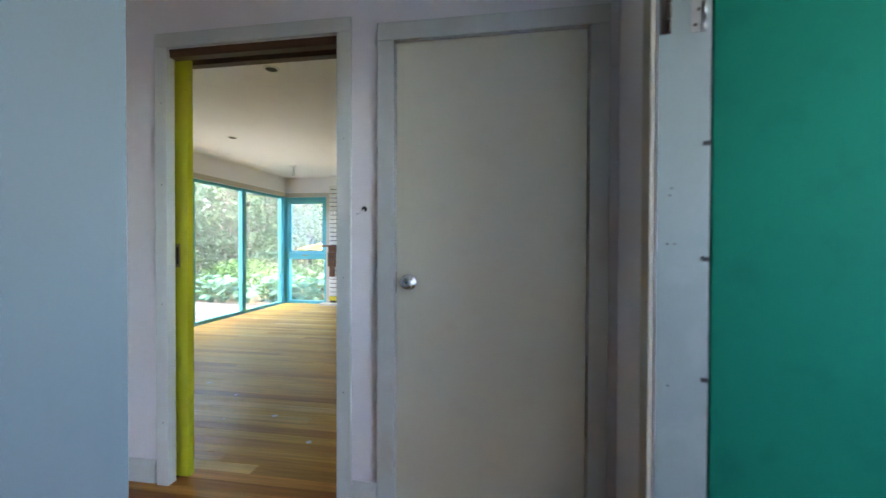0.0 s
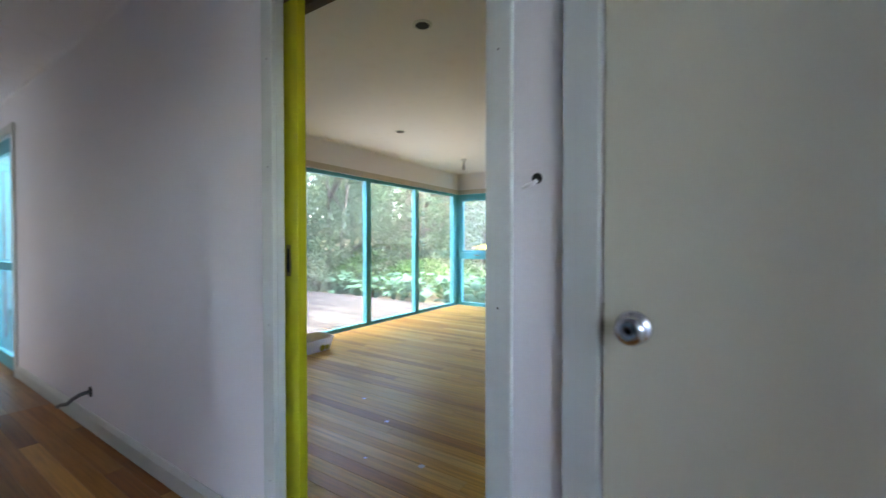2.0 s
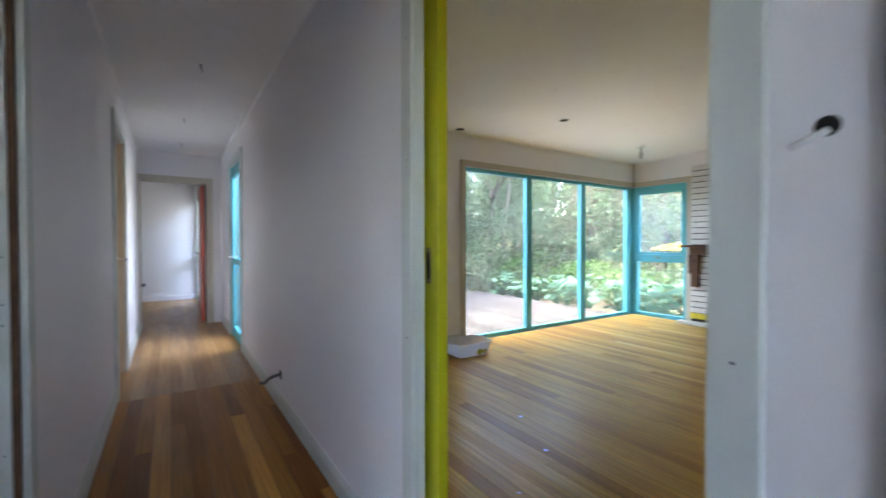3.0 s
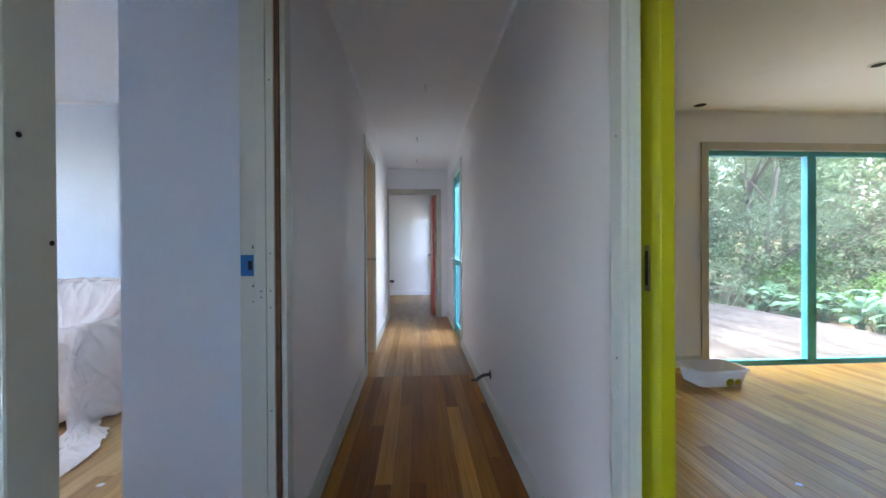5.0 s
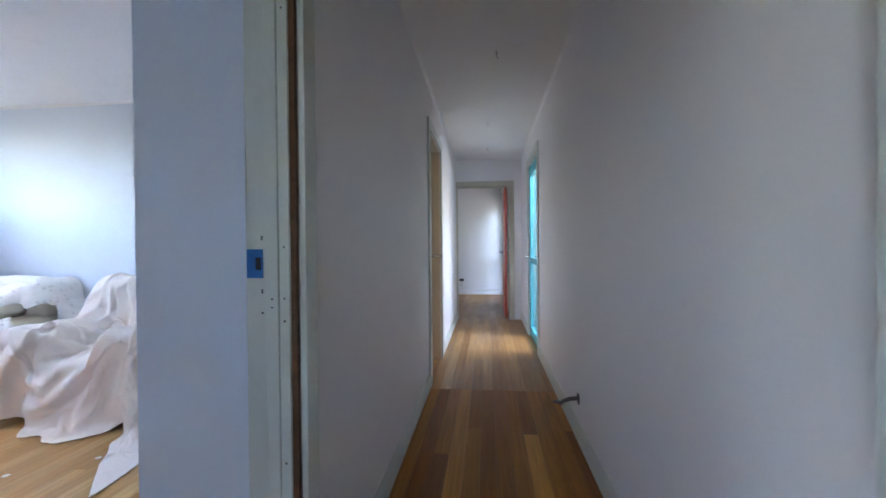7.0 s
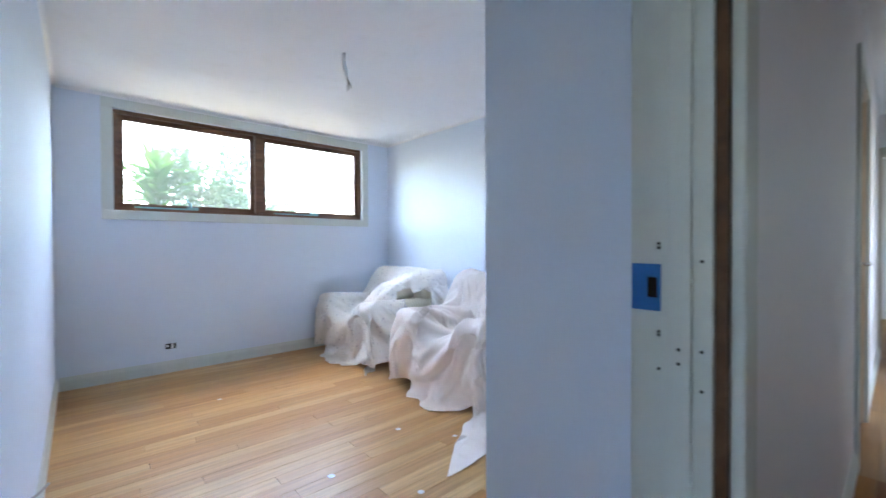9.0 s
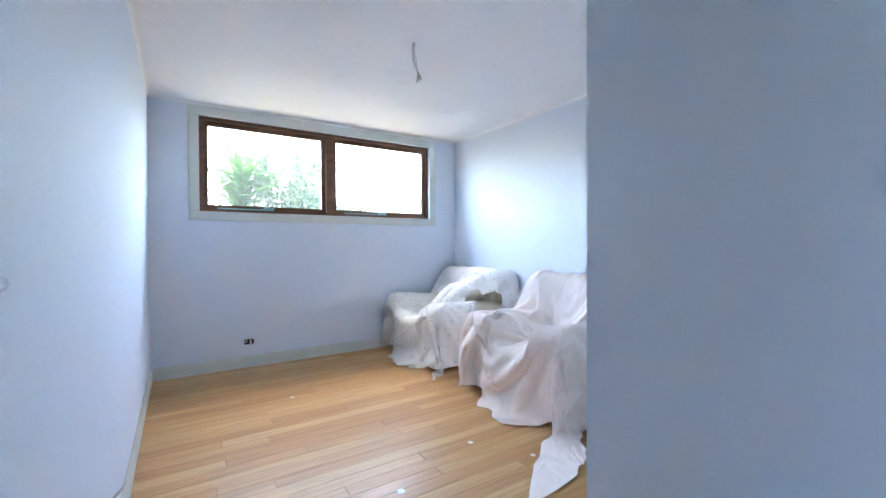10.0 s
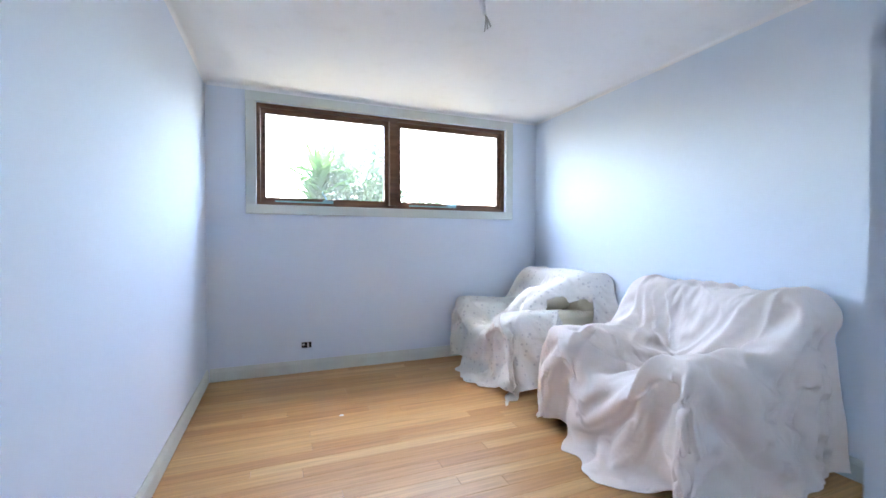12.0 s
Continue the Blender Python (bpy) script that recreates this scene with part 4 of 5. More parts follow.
def settle(p, rest, solids, low_y, high_y, steps, rounds, grip=0.5, stiff=0.25, weight=0.25):
    """Let a cloth with given cell lengths come to rest on rounded boxes, the floor and the walls behind."""
    last = p.copy()
    for step in range(steps):
        v = (p - last) * 0.93
        v[..., 2] -= weight / 3600
        v *= np.minimum(1, 0.012 / np.maximum(np.linalg.norm(v, axis=-1, keepdims=True), 1e-9))
        last = p.copy()
        p = p + v
        for k in range(rounds):
            for ax in (0, 1):
                q, ln = (p, rest[0]) if ax == 0 else (p.transpose(1, 0, 2), rest[1].transpose(1, 0, 2))
                for c in (0, 1):
                    pull_apart(q[c:-1:2], q[c + 1::2], ln[c::2], 0.5)
                for hop, hard in ((2, stiff), (4, stiff * 0.6)):
                    far = sum(ln[i:len(ln) - hop + 1 + i] for i in range(hop))
                    for c in range(hop * 2):
                        b = q[c + hop::hop * 2]
                        pull_apart(q[c::hop * 2][:len(b)], b, far[c::hop * 2][:len(b)] * 0.985, hard, True)
            for c in (0, 1):
                for e in (0, 1):
                    pull_apart(p[c:-1:2, :-1][:, e::2], p[c + 1::2, 1:][:, e::2], rest[2][c::2, e::2], 0.2)
                    pull_apart(p[c:-1:2, 1:][:, e::2], p[c + 1::2, :-1][:, e::2], rest[3][c::2, e::2], 0.2)
            if k % 3 == 2 or k == rounds - 1:
                hit = rounded(p, solids, 0.055)
                floor = p[..., 2] < 0.008
                p[..., 2] = np.maximum(p[..., 2], 0.008)
                p[..., 0] = np.maximum(p[..., 0], WALL_X)
                p[..., 1] = np.clip(p[..., 1], low_y, high_y)
        touch = (hit | floor)[..., None]
        last = np.where(touch, last + (p - last) * grip, last)
    return p


def slacken(p, solids, low_y, high_y, seed, along, across, slant):
    """Give a draped sheet more cloth than it needs (shares along, across and on the slant), so that it gathers into folds."""
    r = np.random.RandomState(seed)
    n, m = p.shape[:2]
    rest = lengths(p)
    u, v = np.meshgrid(np.linspace(0, 1, n), np.linspace(0, 1, m), indexing="ij")
    uneven = sum(np.sin(u * a + v * b + c) for a, b, c in r.uniform(2, 9, (5, 3))) / 5
    uneven = np.clip(1 + 0.9 * uneven, 0.1, 1.9)[..., None]
    rest[0] = rest[0] * (1 + along * uneven[1:])
    rest[1] = rest[1] * (1 + across * uneven[:, 1:])
    mean = (along + across) / 2
    rest[2] = rest[2] * (1 + (mean + slant) * uneven[1:, 1:])
    rest[3] = rest[3] * (1 + (mean - slant) * uneven[1:, 1:])
    p = p + r.normal(0, 0.002, p.shape)
    p = settle(p, rest, solids, low_y, high_y, 40, 12, 0.93, 0.10)
    p = finer(p)
    n, m = p.shape[:2]
    u, v = np.meshgrid(np.linspace(0, 1, n), np.linspace(0, 1, m), indexing="ij")
    patchy = np.clip(0.2 + sum(np.sin(u * a + v * b + c) for a, b, c in r.uniform(4, 16, (5, 3))) / 2.5, 0, 1.6)[..., None]
    rest = lengths(p)
    rest[0] = rest[0] * (1 + along * 0.5 * patchy[1:])
    rest[1] = rest[1] * (1 + across * 0.5 * patchy[:, 1:])
    rest[2] = rest[2] * (1 + slant * 0.5 * patchy[1:, 1:])
    p = p + r.normal(0, 0.0008, p.shape)
    return settle(p, rest, solids, low_y, high_y, 14, 8, 0.93, 0.05)


def crease(p, seed, fans, small):
    """Folds on a draped sheet: fans of long ridges that spread from where the cloth is caught, and a few short creases.
    A fan is (u, v, first angle, last angle, ridges, shortest, longest, height); u runs to the front, v across, both 0 to 1."""
    r = np.random.RandomState(seed)
    n, m = p.shape[:2]
    nor = np.cross(np.gradient(p, axis=0), np.gradient(p, axis=1))
    nor = np.stack([smooth_field(nor[..., k], 4, 2) for k in range(3)], -1)
    nor /= np.maximum(np.linalg.norm(nor, axis=-1, keepdims=True), 1e-9)
    nor *= np.sign(nor[..., 2:3] + 1e-3)
    u, v = np.meshgrid(np.linspace(0, 1, n), np.linspace(0, 1, m), indexing="ij")
    h = np.zeros((n, m))
    ridges = []
    for fu, fv, a0, a1, count, short, long, high in fans:
        for k in range(count):
            a = a0 + (a1 - a0) * (k + r.uniform(-0.3, 0.3)) / max(1, count - 1)
            ridges.append((fu + r.normal(0, 0.015), fv + r.normal(0, 0.015), a, r.uniform(0.02, 0.07), r.uniform(short, long), high * r.uniform(1.3, 3.0), r.uniform(0.006, 0.014)))
    for k in range(small):
        ridges.append((r.uniform(0.05, 0.95), r.uniform(0.05, 0.95), r.uniform(0, 6.28), 0.0, r.uniform(0.06, 0.18), r.uniform(0.004, 0.010), r.uniform(0.004, 0.008)))
    for cu, cv, a, start, ln, high, w in ridges:
        along = (u - cu) * math.cos(a) + (v - cv) * math.sin(a)
        across = -(u - cu) * math.sin(a) + (v - cv) * math.cos(a) + r.normal(0, 0.35) * along ** 2
        f = (along - start) / ln
        body = np.clip(f, 0, 1) ** 0.5 * np.clip(1 - f, 0, 1) ** 0.8 * 1.6
        wide = w * (0.6 + 0.9 * np.clip(f, 0, 1)) * np.where(across > 0, 1.5, 0.75)
        h = np.maximum(h, high * body * np.exp(-np.abs(across / wide) ** 1.15))
    q = p + nor * h[..., None]
    q[..., 2] = np.maximum(q[..., 2], 0.008)
    q[..., 0] = np.maximum(q[..., 0], WALL_X - 0.006)
    q[..., 1] = np.maximum(q[..., 1], WALL_Y - 0.01)
    return q


def sheet(name, p, material, label, keep=None):
    n, m = p.shape[:2]
    idx = np.arange(n * m).reshape(n, m)
    f = np.stack([idx[:-1, :-1], idx[1:, :-1], idx[1:, 1:], idx[:-1, 1:]], -1).reshape(-1, 4)
    if keep is not None:
        f = f[keep[:-1, :-1].reshape(-1)]
    me = bpy.data.meshes.new(name)
    me.from_pydata(p.reshape(-1, 3).tolist(), [], f.tolist())
    me.materials.append(material)
    me.polygons.foreach_set("use_smooth", [True] * len(me.polygons))
    ob = new(name, me)
    soft = ob.modifiers.new("soft", "SUBSURF")
    soft.levels = soft.render_levels = 1
    thick = ob.modifiers.new("thickness", "SOLIDIFY")
    thick.thickness, thick.offset = 0.0025, 0
    return tagged(ob, label, "dust sheet")


def cloth_material(name, color, pattern=None):
    m, n, l, b = nodes_of(name)
    tc = n.new("ShaderNodeTexCoord")
    weave = n.new("ShaderNodeTexNoise")
    weave.inputs["Scale"].default_value, weave.inputs["Detail"].default_value = 420, 2
    l.new(tc.outputs["Object"], weave.inputs["Vector"])
    soft = n.new("ShaderNodeTexNoise")
    soft.inputs["Scale"].default_value, soft.inputs["Detail"].default_value = 9, 6
    l.new(tc.outputs["Object"], soft.inputs["Vector"])
    mix = n.new("ShaderNodeMix")
    mix.data_type = "RGBA"
    mix.inputs[6].default_value = (*[c * 0.94 for c in color], 1)
    mix.inputs[7].default_value = (*color, 1)
    l.new(soft.outputs["Fac"], mix.inputs[0])
    out = mix.outputs[2]
    if pattern:
        vo = n.new("ShaderNodeTexVoronoi")
        vo.inputs["Scale"].default_value = 21
        l.new(tc.outputs["Object"], vo.inputs["Vector"])
        mr = n.new("ShaderNodeMapRange")
        mr.inputs[1].default_value, mr.inputs[2].default_value, mr.inputs[3].default_value, mr.inputs[4].default_value = 0.17, 0.28, 0.55, 0.0
        l.new(vo.outputs["Distance"], mr.inputs[0])
        m2 = n.new("ShaderNodeMix")
        m2.data_type = "RGBA"
        m2.inputs[7].default_value = (*pattern, 1)
        l.new(mr.outputs[0], m2.inputs[0])
        l.new(out, m2.inputs[6])
        out = m2.outputs[2]
    l.new(out, b.inputs["Base Color"])
    b.inputs["Roughness"].default_value = 0.85
    b.inputs["Sheen Weight"].default_value = 0.1
    bp = n.new("ShaderNodeBump")
    bp.inputs["Strength"].default_value, bp.inputs["Distance"].default_value = 0.25, 0.001
    l.new(weave.outputs["Fac"], bp.inputs["Height"])
    bp2 = n.new("ShaderNodeBump")
    bp2.inputs["Strength"].default_value, bp2.inputs["Distance"].default_value = 0.3, 0.006
    l.new(soft.outputs["Fac"], bp2.inputs["Height"])
    l.new(bp.outputs[0], bp2.inputs["Normal"])
    crumple = n.new("ShaderNodeTexNoise")
    crumple.noise_type = "RIDGED_MULTIFRACTAL"
    crumple.inputs["Scale"].default_value, crumple.inputs["Detail"].default_value, crumple.inputs["Distortion"].default_value = 4.5, 3, 0.8
    l.new(tc.outputs["Object"], crumple.inputs["Vector"])
    bp3 = n.new("ShaderNodeBump")
    bp3.inputs["Strength"].default_value, bp3.inputs["Distance"].default_value = 0.22, 0.005
    l.new(crumple.outputs["Fac"], bp3.inputs["Height"])
    l.new(bp2.outputs[0], bp3.inputs["Normal"])
    l.new(bp3.outputs[0], b.inputs["Normal"])
    MATS[name] = m
    return m


PINK = cloth_material("pink_white_cotton", (0.90, 0.80, 0.75))
FLORAL = cloth_material("faded_floral_cotton", (0.82, 0.80, 0.77), (0.50, 0.48, 0.50))
UPHOLSTERY = cloth_material("cream_upholstery", (0.86, 0.82, 0.67))


def armchair(cy, label, group, half=0.47):
    """A low upholstered armchair facing +x with its back to the wall; also the solids a sheet would meet."""
    x0, x1 = -4.35, -3.47
    ch = base("armchair", label, "armchair", group=group)
    rows = [("seat", (x0 + 0.15, x1 - 0.01, cy - half + 0.15, cy + half - 0.15, 0.08, 0.41)), ("backrest", (x0, x0 + 0.25, cy - half + 0.03, cy + half - 0.03, 0.08, 0.86)),
            ("armrest", (x0 + 0.05, x1, cy - half, cy - half + 0.17, 0.08, 0.585)), ("armrest", (x0 + 0.05, x1, cy + half - 0.17, cy + half, 0.08, 0.585))]
    solids = []
    for nm, r in rows:
        part(nm, boxes((r[0] + 0.004, r[1] - 0.004, r[2] + 0.004, r[3] - 0.004, r[4], r[5] - 0.004), bevel=0.055), UPHOLSTERY, ch, "", True)
        solids.append((r[0], r[1], r[2], r[3], 0.0, r[5]))
    for x in (x0 + 0.1, x1 - 0.1):
        for y in (cy - 0.38, cy + 0.38):
            part("leg", tube(bmesh.new(), [(x, y, 0.001), (x, y, 0.085)], 0.022, 10), MANTEL, ch, "", True)
    return ch, solids


chair_a, solids_a = armchair(0.215, "cream upholstered armchair under a floral sheet", "covered armchairs")
pillows = [(-4.10, -3.80, 0.20, 0.545, 0.415, 0.575), (-4.11, -3.83, 0.22, 0.54, 0.575, 0.735)]
for r in pillows:
    part("cushion", boxes((r[0], r[1], r[2], r[3], r[4] - 0.004, r[5] - 0.004), bevel=0.068), UPHOLSTERY, chair_a, "plump cream cushion", True)
chair_b, solids_b = armchair(1.67, "upholstered armchair hidden under a pink-white sheet", "covered armchairs", 0.435)
tops_a, tops_b = [(*r[:4], r[5]) for r in solids_a + pillows], [(*r[:4], r[5]) for r in solids_b]
pa = slacken(drape(tops_a, -4.37, -3.45, -0.27, 0.70, 0.57, 0.12, 0.54, 3, step=0.017), solids_a + pillows, WALL_Y, 1.0, 5, 0.07, 0.08, 0.05)
cut = ~((pa[..., 0] < -3.84 - 0.03 * np.sin(40 * pa[..., 1])) & (pa[..., 0] > -4.13 + 0.03 * np.sin(33 * pa[..., 1])) & (pa[..., 1] > 0.38 + 0.03 * np.sin(30 * pa[..., 2])) & (pa[..., 2] > 0.3) & (pa[..., 2] < 0.68 + 0.02 * np.sin(45 * pa[..., 1])))
pa = crease(pa, 5, [(0.15, 0.4, -0.6, 1.2, 5, 0.2, 0.4, 0.012), (0.6, 0.2, -0.5, 0.4, 5, 0.2, 0.36, 0.016), (0.6, 0.55, -0.3, 0.9, 7, 0.2, 0.36, 0.016), (0.35, 0.6, 1.2, 1.9, 4, 0.15, 0.3, 0.014)], 40)
sheet("dust_sheet", pa, FLORAL, "white floral cotton sheet thrown over an armchair", cut)
pb = slacken(drape(tops_b, -4.37, -3.44, 1.22, 2.10, 0.575, 0.59, 0.65, 8, (32.0, 0.36), step=0.017), solids_b, 0.74, 2.9, 8, 0.07, 0.09, 0.07)
pb = crease(pb, 11, [(0.06, 0.70, -1.45, -0.35, 9, 0.28, 0.5, 0.016), (0.34, 0.66, -1.9, -0.5, 7, 0.2, 0.36, 0.014), (0.08, 0.36, -0.3, 0.9, 5, 0.2, 0.36, 0.012), (0.4, 0.3, 0.2, 1.5, 5, 0.15, 0.3, 0.012), (0.62, 0.28, -0.9, 0.5, 6, 0.2, 0.36, 0.018), (0.61, 0.70, -0.55, 1.35, 9, 0.2, 0.4, 0.02), (0.3, 0.72, 1.3, 1.85, 5, 0.14, 0.26, 0.014), (0.08, 0.72, 0.9, 1.6, 4, 0.2, 0.3, 0.022)], 90)
sheet("dust_sheet", pb, PINK, "pinkish white cotton sheet draped over an armchair")


# ---- small things indoors ----
def cable(name, pts, r, material, label):
    return tagged(part(name, tube(bmesh.new(), pts, r, 8), material, None, "", True), label, "cable")


def wall_hole(at, axis, r, label, group=""):
    h = base("cable_hole", label, "wall hole", group=group)
    part("opening", lathe(bmesh.new(), at, axis, [(0, r), (0.0015, r * 0.96), (0.002, r * 0.5)], 14), BLACK, h)
    return h


wall_hole((-0.682, YN - 0.0005, 1.297), (0, -1, 0), 0.0125, "dark round hole in the wall beside a door")
cable("cable_stub", [(-0.682, YN - 0.002, 1.292), (-0.690, YN - 0.010, 1.284), (-0.702, YN - 0.012, 1.280), (-0.712, YN - 0.008, 1.277)], 0.005, PLASTIC, "short white cable end poking from a wall hole")
wall_hole((-3.55, YN - 0.0005, 0.232), (0, -1, 0), 0.034, "dark power-point hole low in the corridor wall")
cable("power_cable", [(-3.55, YN - 0.002, 0.235), (-3.56, YN - 0.05, 0.225), (-3.62, YN - 0.07, 0.19), (-3.70, YN - 0.075, 0.145), (-3.77, YN - 0.085, 0.13), (-3.83, YN - 0.09, 0.105)], 0.012, DARKGREY, "grey power cable drooping from a wall hole")
o1 = base("power_outlet_hole", "open outlet cut-out with a torn white edge in the bedroom wall", "outlet hole")
part("opening", boxes((-2.08, -2.0, -0.4155, -0.414, 0.215, 0.262), bevel=0.0005), BLACK, o1)
part("bracket", boxes((-2.06, -2.045, -0.414, -0.412, 0.218, 0.259), (-2.025, -2.005, -0.414, -0.412, 0.236, 0.25)), PLASTIC, o1)
o2 = base("power_outlet_hole", "dark outlet cut-out in the far room wall", "outlet hole")
part("opening", boxes((-10.449, -10.447, 3.66, 3.76, 0.30, 0.36), bevel=0.0005), BLACK, o2)
cable("cable_stub", [(-10.447, 3.71, 0.31), (-10.40, 3.70, 0.25), (-10.40, 3.70, 0.19)], 0.008, GREY, "cable hanging from an outlet hole")
cable("cable_stub", [(-1.281, 2.38, 0.45), (-1.30, 2.36, 0.43), (-1.33, 2.33, 0.435), (-1.35, 2.30, 0.445)], 0.004, GREY, "thin cable end poking from the bedroom wall")
wr = base("ceiling_wiring", "bare twisted lighting cable hanging from the bedroom ceiling", "cable")
wx, wy = -2.745, 1.525
part("cable", tube(bmesh.new(), [(wx, wy, H), (wx + 0.004, wy, H - 0.05), (wx - 0.004, wy + 0.004, H - 0.10), (wx - 0.012, wy + 0.004, H - 0.14), (wx - 0.02, wy, H - 0.165)], 0.011, 8), PLASTIC, wr, "", True)
for k, dx in ((0, -0.03), (1, -0.012), (2, 0.004)):
    part("wire_end", tube(bmesh.new(), [(wx - 0.02, wy, H - 0.16), (wx - 0.02 + dx * 0.7, wy + 0.01 * k, H - 0.19), (wx - 0.022 + dx, wy, H - 0.215 - 0.015 * k)], 0.004, 6), GREY, wr, "", True)
part("clip", lathe(bmesh.new(), (wx - 0.004, wy + 0.003, H - 0.115), (0, 0, 1), [(0, 0.015), (0.02, 0.015)], 10), PLASTIC, wr)


def downlight(x, y, label):
    d = base("downlight", label, "ceiling light", group="living room downlights")
    part("rim", lathe(bmesh.new(), (x, y, H), (0, 0, -1), [(0, 0.058), (0.004, 0.057), (0.006, 0.05), (0.0065, 0.042)], 24), TRIM, d, "", True)
    part("lamp", lathe(bmesh.new(), (x, y, H - 0.0064), (0, 0, -1), [(0, 0.041), (0.001, 0.04)], 20), BLACK, d)


downlight(-1.77, 5.84, "small round recessed ceiling downlight")
downlight(-3.34, 7.53, "small round recessed ceiling downlight")
downlight(-1.95, 7.59, "small round recessed ceiling downlight")
hd = base("downlight_hole", "empty dark downlight hole with a stain round it", "ceiling hole")
part("opening", lathe(bmesh.new(), (-4.21, 6.85, H - 0.0005), (0, 0, -1), [(0, 0.05), (0.001, 0.045)], 18), BLACK, hd)
bl = base("bare_bulb", "bare lamp holder hanging under the living-room ceiling", "lamp holder")
bx, by = -3.56, 9.3
part("rose", lathe(bmesh.new(), (bx, by, H), (0, 0, -1), [(0, 0.05), (0.012, 0.048), (0.016, 0.03)], 18), PLASTIC, bl, "", True)
part("holder", lathe(bmesh.new(), (bx, by, H - 0.016), (0, 0, -1), [(0, 0.012), (0.07, 0.014), (0.075, 0.024), (0.14, 0.022), (0.145, 0.012)], 14), GREY, bl, "", True)
for x, y in ((-3.87, 4.36), (-5.41, 4.30), (-6.6, 4.3)):
    c = base("ceiling_wire_end", "tiny wire end poking out of the corridor ceiling", "cable", group="corridor ceiling wire ends")
    part("wire", tube(bmesh.new(), [(x, y, H), (x + 0.003, y, H - 0.03), (x - 0.008, y + 0.01, H - 0.05)], 0.006, 6), GREY, c, "", True)


def tub(cx, cy, lx, ly, h):
    t = base("plastic_tub", "white plastic wash tub with yellow paint smears on the floor", "tub")
    bm = bmesh.new()

    def ring(sx, sy, z, rad=0.05):
        out = []
        for qx, qy, a0 in ((1, 1, 0), (-1, 1, 90), (-1, -1, 180), (1, -1, 270)):
            for k in range(5):
                a = radians(a0 + 22.5 * k)
                out.append(bm.verts.new((cx + qx * (sx / 2 - rad) + rad * math.cos(a), cy + qy * (sy / 2 - rad) + rad * math.sin(a), z)))
        return out
    rows = [ring(lx * 0.76, ly * 0.78, 0.002), ring(lx * 0.80, ly * 0.82, 0.012), ring(lx * 0.93, ly * 0.94, h - 0.015), ring(lx, ly, h - 0.012), ring(lx, ly, h), ring(lx * 0.92, ly * 0.93, h), ring(lx * 0.79, ly * 0.81, 0.016)]
    for r0, r1 in zip(rows, rows[1:]):
        for k in range(20):
            bm.faces.new((r0[k], r0[(k + 1) % 20], r1[(k + 1) % 20], r1[k]))
    bm.faces.new(rows[0][::-1])
    bm.faces.new(rows[-1])
    part("shell", bm, TUBWHITE, t, "", True)
    for dy, w in ((0.05, 0.035), (0.115, 0.028)):
        part("paint_smear", lathe(bmesh.new(), (cx + lx * 0.435, cy + dy, 0.042), (1, 0, -0.15), [(0, w), (0.002, w * 0.9)], 9), YELLOW, t, "dried yellow paint smear")
    for s in (-1, 1):
        part("handle", boxes((cx - 0.06, cx + 0.06, cy + s * (ly / 2 + 0.008) - 0.014, cy + s * (ly / 2 + 0.008) + 0.014, h - 0.012, h - 0.002), bevel=0.004), PLASTIC, t)


tub(-3.93, 6.74, 0.33, 0.45, 0.145)
rs = random.Random(5)
chips = [(-3.1, 2.2), (-2.6, 2.5), (-2.9, 1.9), (-2.35, 2.1), (-2.2, 0.6), (-2.75, 2.75), (-1.9, 5.5), (-2.1, 5.9), (-1.6, 5.6), (-2.5, 6.1), (-1.2, 5.3), (-2.3, 2.6)]
for x, y in chips:
    s = rs.uniform(0.008, 0.02)
    ch = part("paint_fleck", lathe(bmesh.new(), (x, y, 0.0004), (0, 0, 1), [(0, s), (0.0012, s * 0.8)], 7), PLASTIC)
    ch.scale = (1, 1, 1)
    tagged(ch, "dried white paint fleck on the floor boards", "paint fleck", group="paint flecks on the floors")


# ---- outside ----
def ground_height(x, y):
    west = max(0.0, min(1.0, (-9.0 - x) / 9.0))
    south = max(0.0, min(1.0, (-2.5 - y) / 5.0))
    north = max(0.0, min(1.0, (y - 11.5) / 9.0))
    h = -0.32
    for a, f in ((1.6, west), (1.9, south), (1.3, north)):
        h += a * f * f * (3 - 2 * f)
    return h + 0.05 * noise.noise((x * 0.6, y * 0.6, 0))


bm = bmesh.new()
gx = [-400, -120, -60] + [-40 + 0.8 * i for i in range(76)] + [40, 120, 400]
gy = [-400, -120, -60] + [-30 + 0.8 * i for i in range(76)] + [60, 120, 400]
grid = [[bm.verts.new((x, y, ground_height(x, y))) for y in gy] for x in gx]
for i in range(len(gx) - 1):
    for j in range(len(gy) - 1):
        bm.faces.new((grid[i][j], grid[i + 1][j], grid[i + 1][j + 1], grid[i][j + 1]))
tagged(part("ground", bm, SOIL, None, "", True), "dark garden soil with leaf litter and moss", "ground", kind="structure")
lay("deck", "weathered grey timber deck outside the window wall", -8.7, XW - 0.15, YN2 + 0.02, 10.55, DECKW, 21, width=0.14, lengths=(2.4, 3.0, 3.6, 4.2), under=-0.085, z=-0.06, deep=0.2)
tagged(part("porch", boxes((0.505, 2.6, 2.6, 4.9, -0.4, -0.03), bevel=0.01), STONE), "pale concrete porch slab at the front door", "pavement", kind="structure")


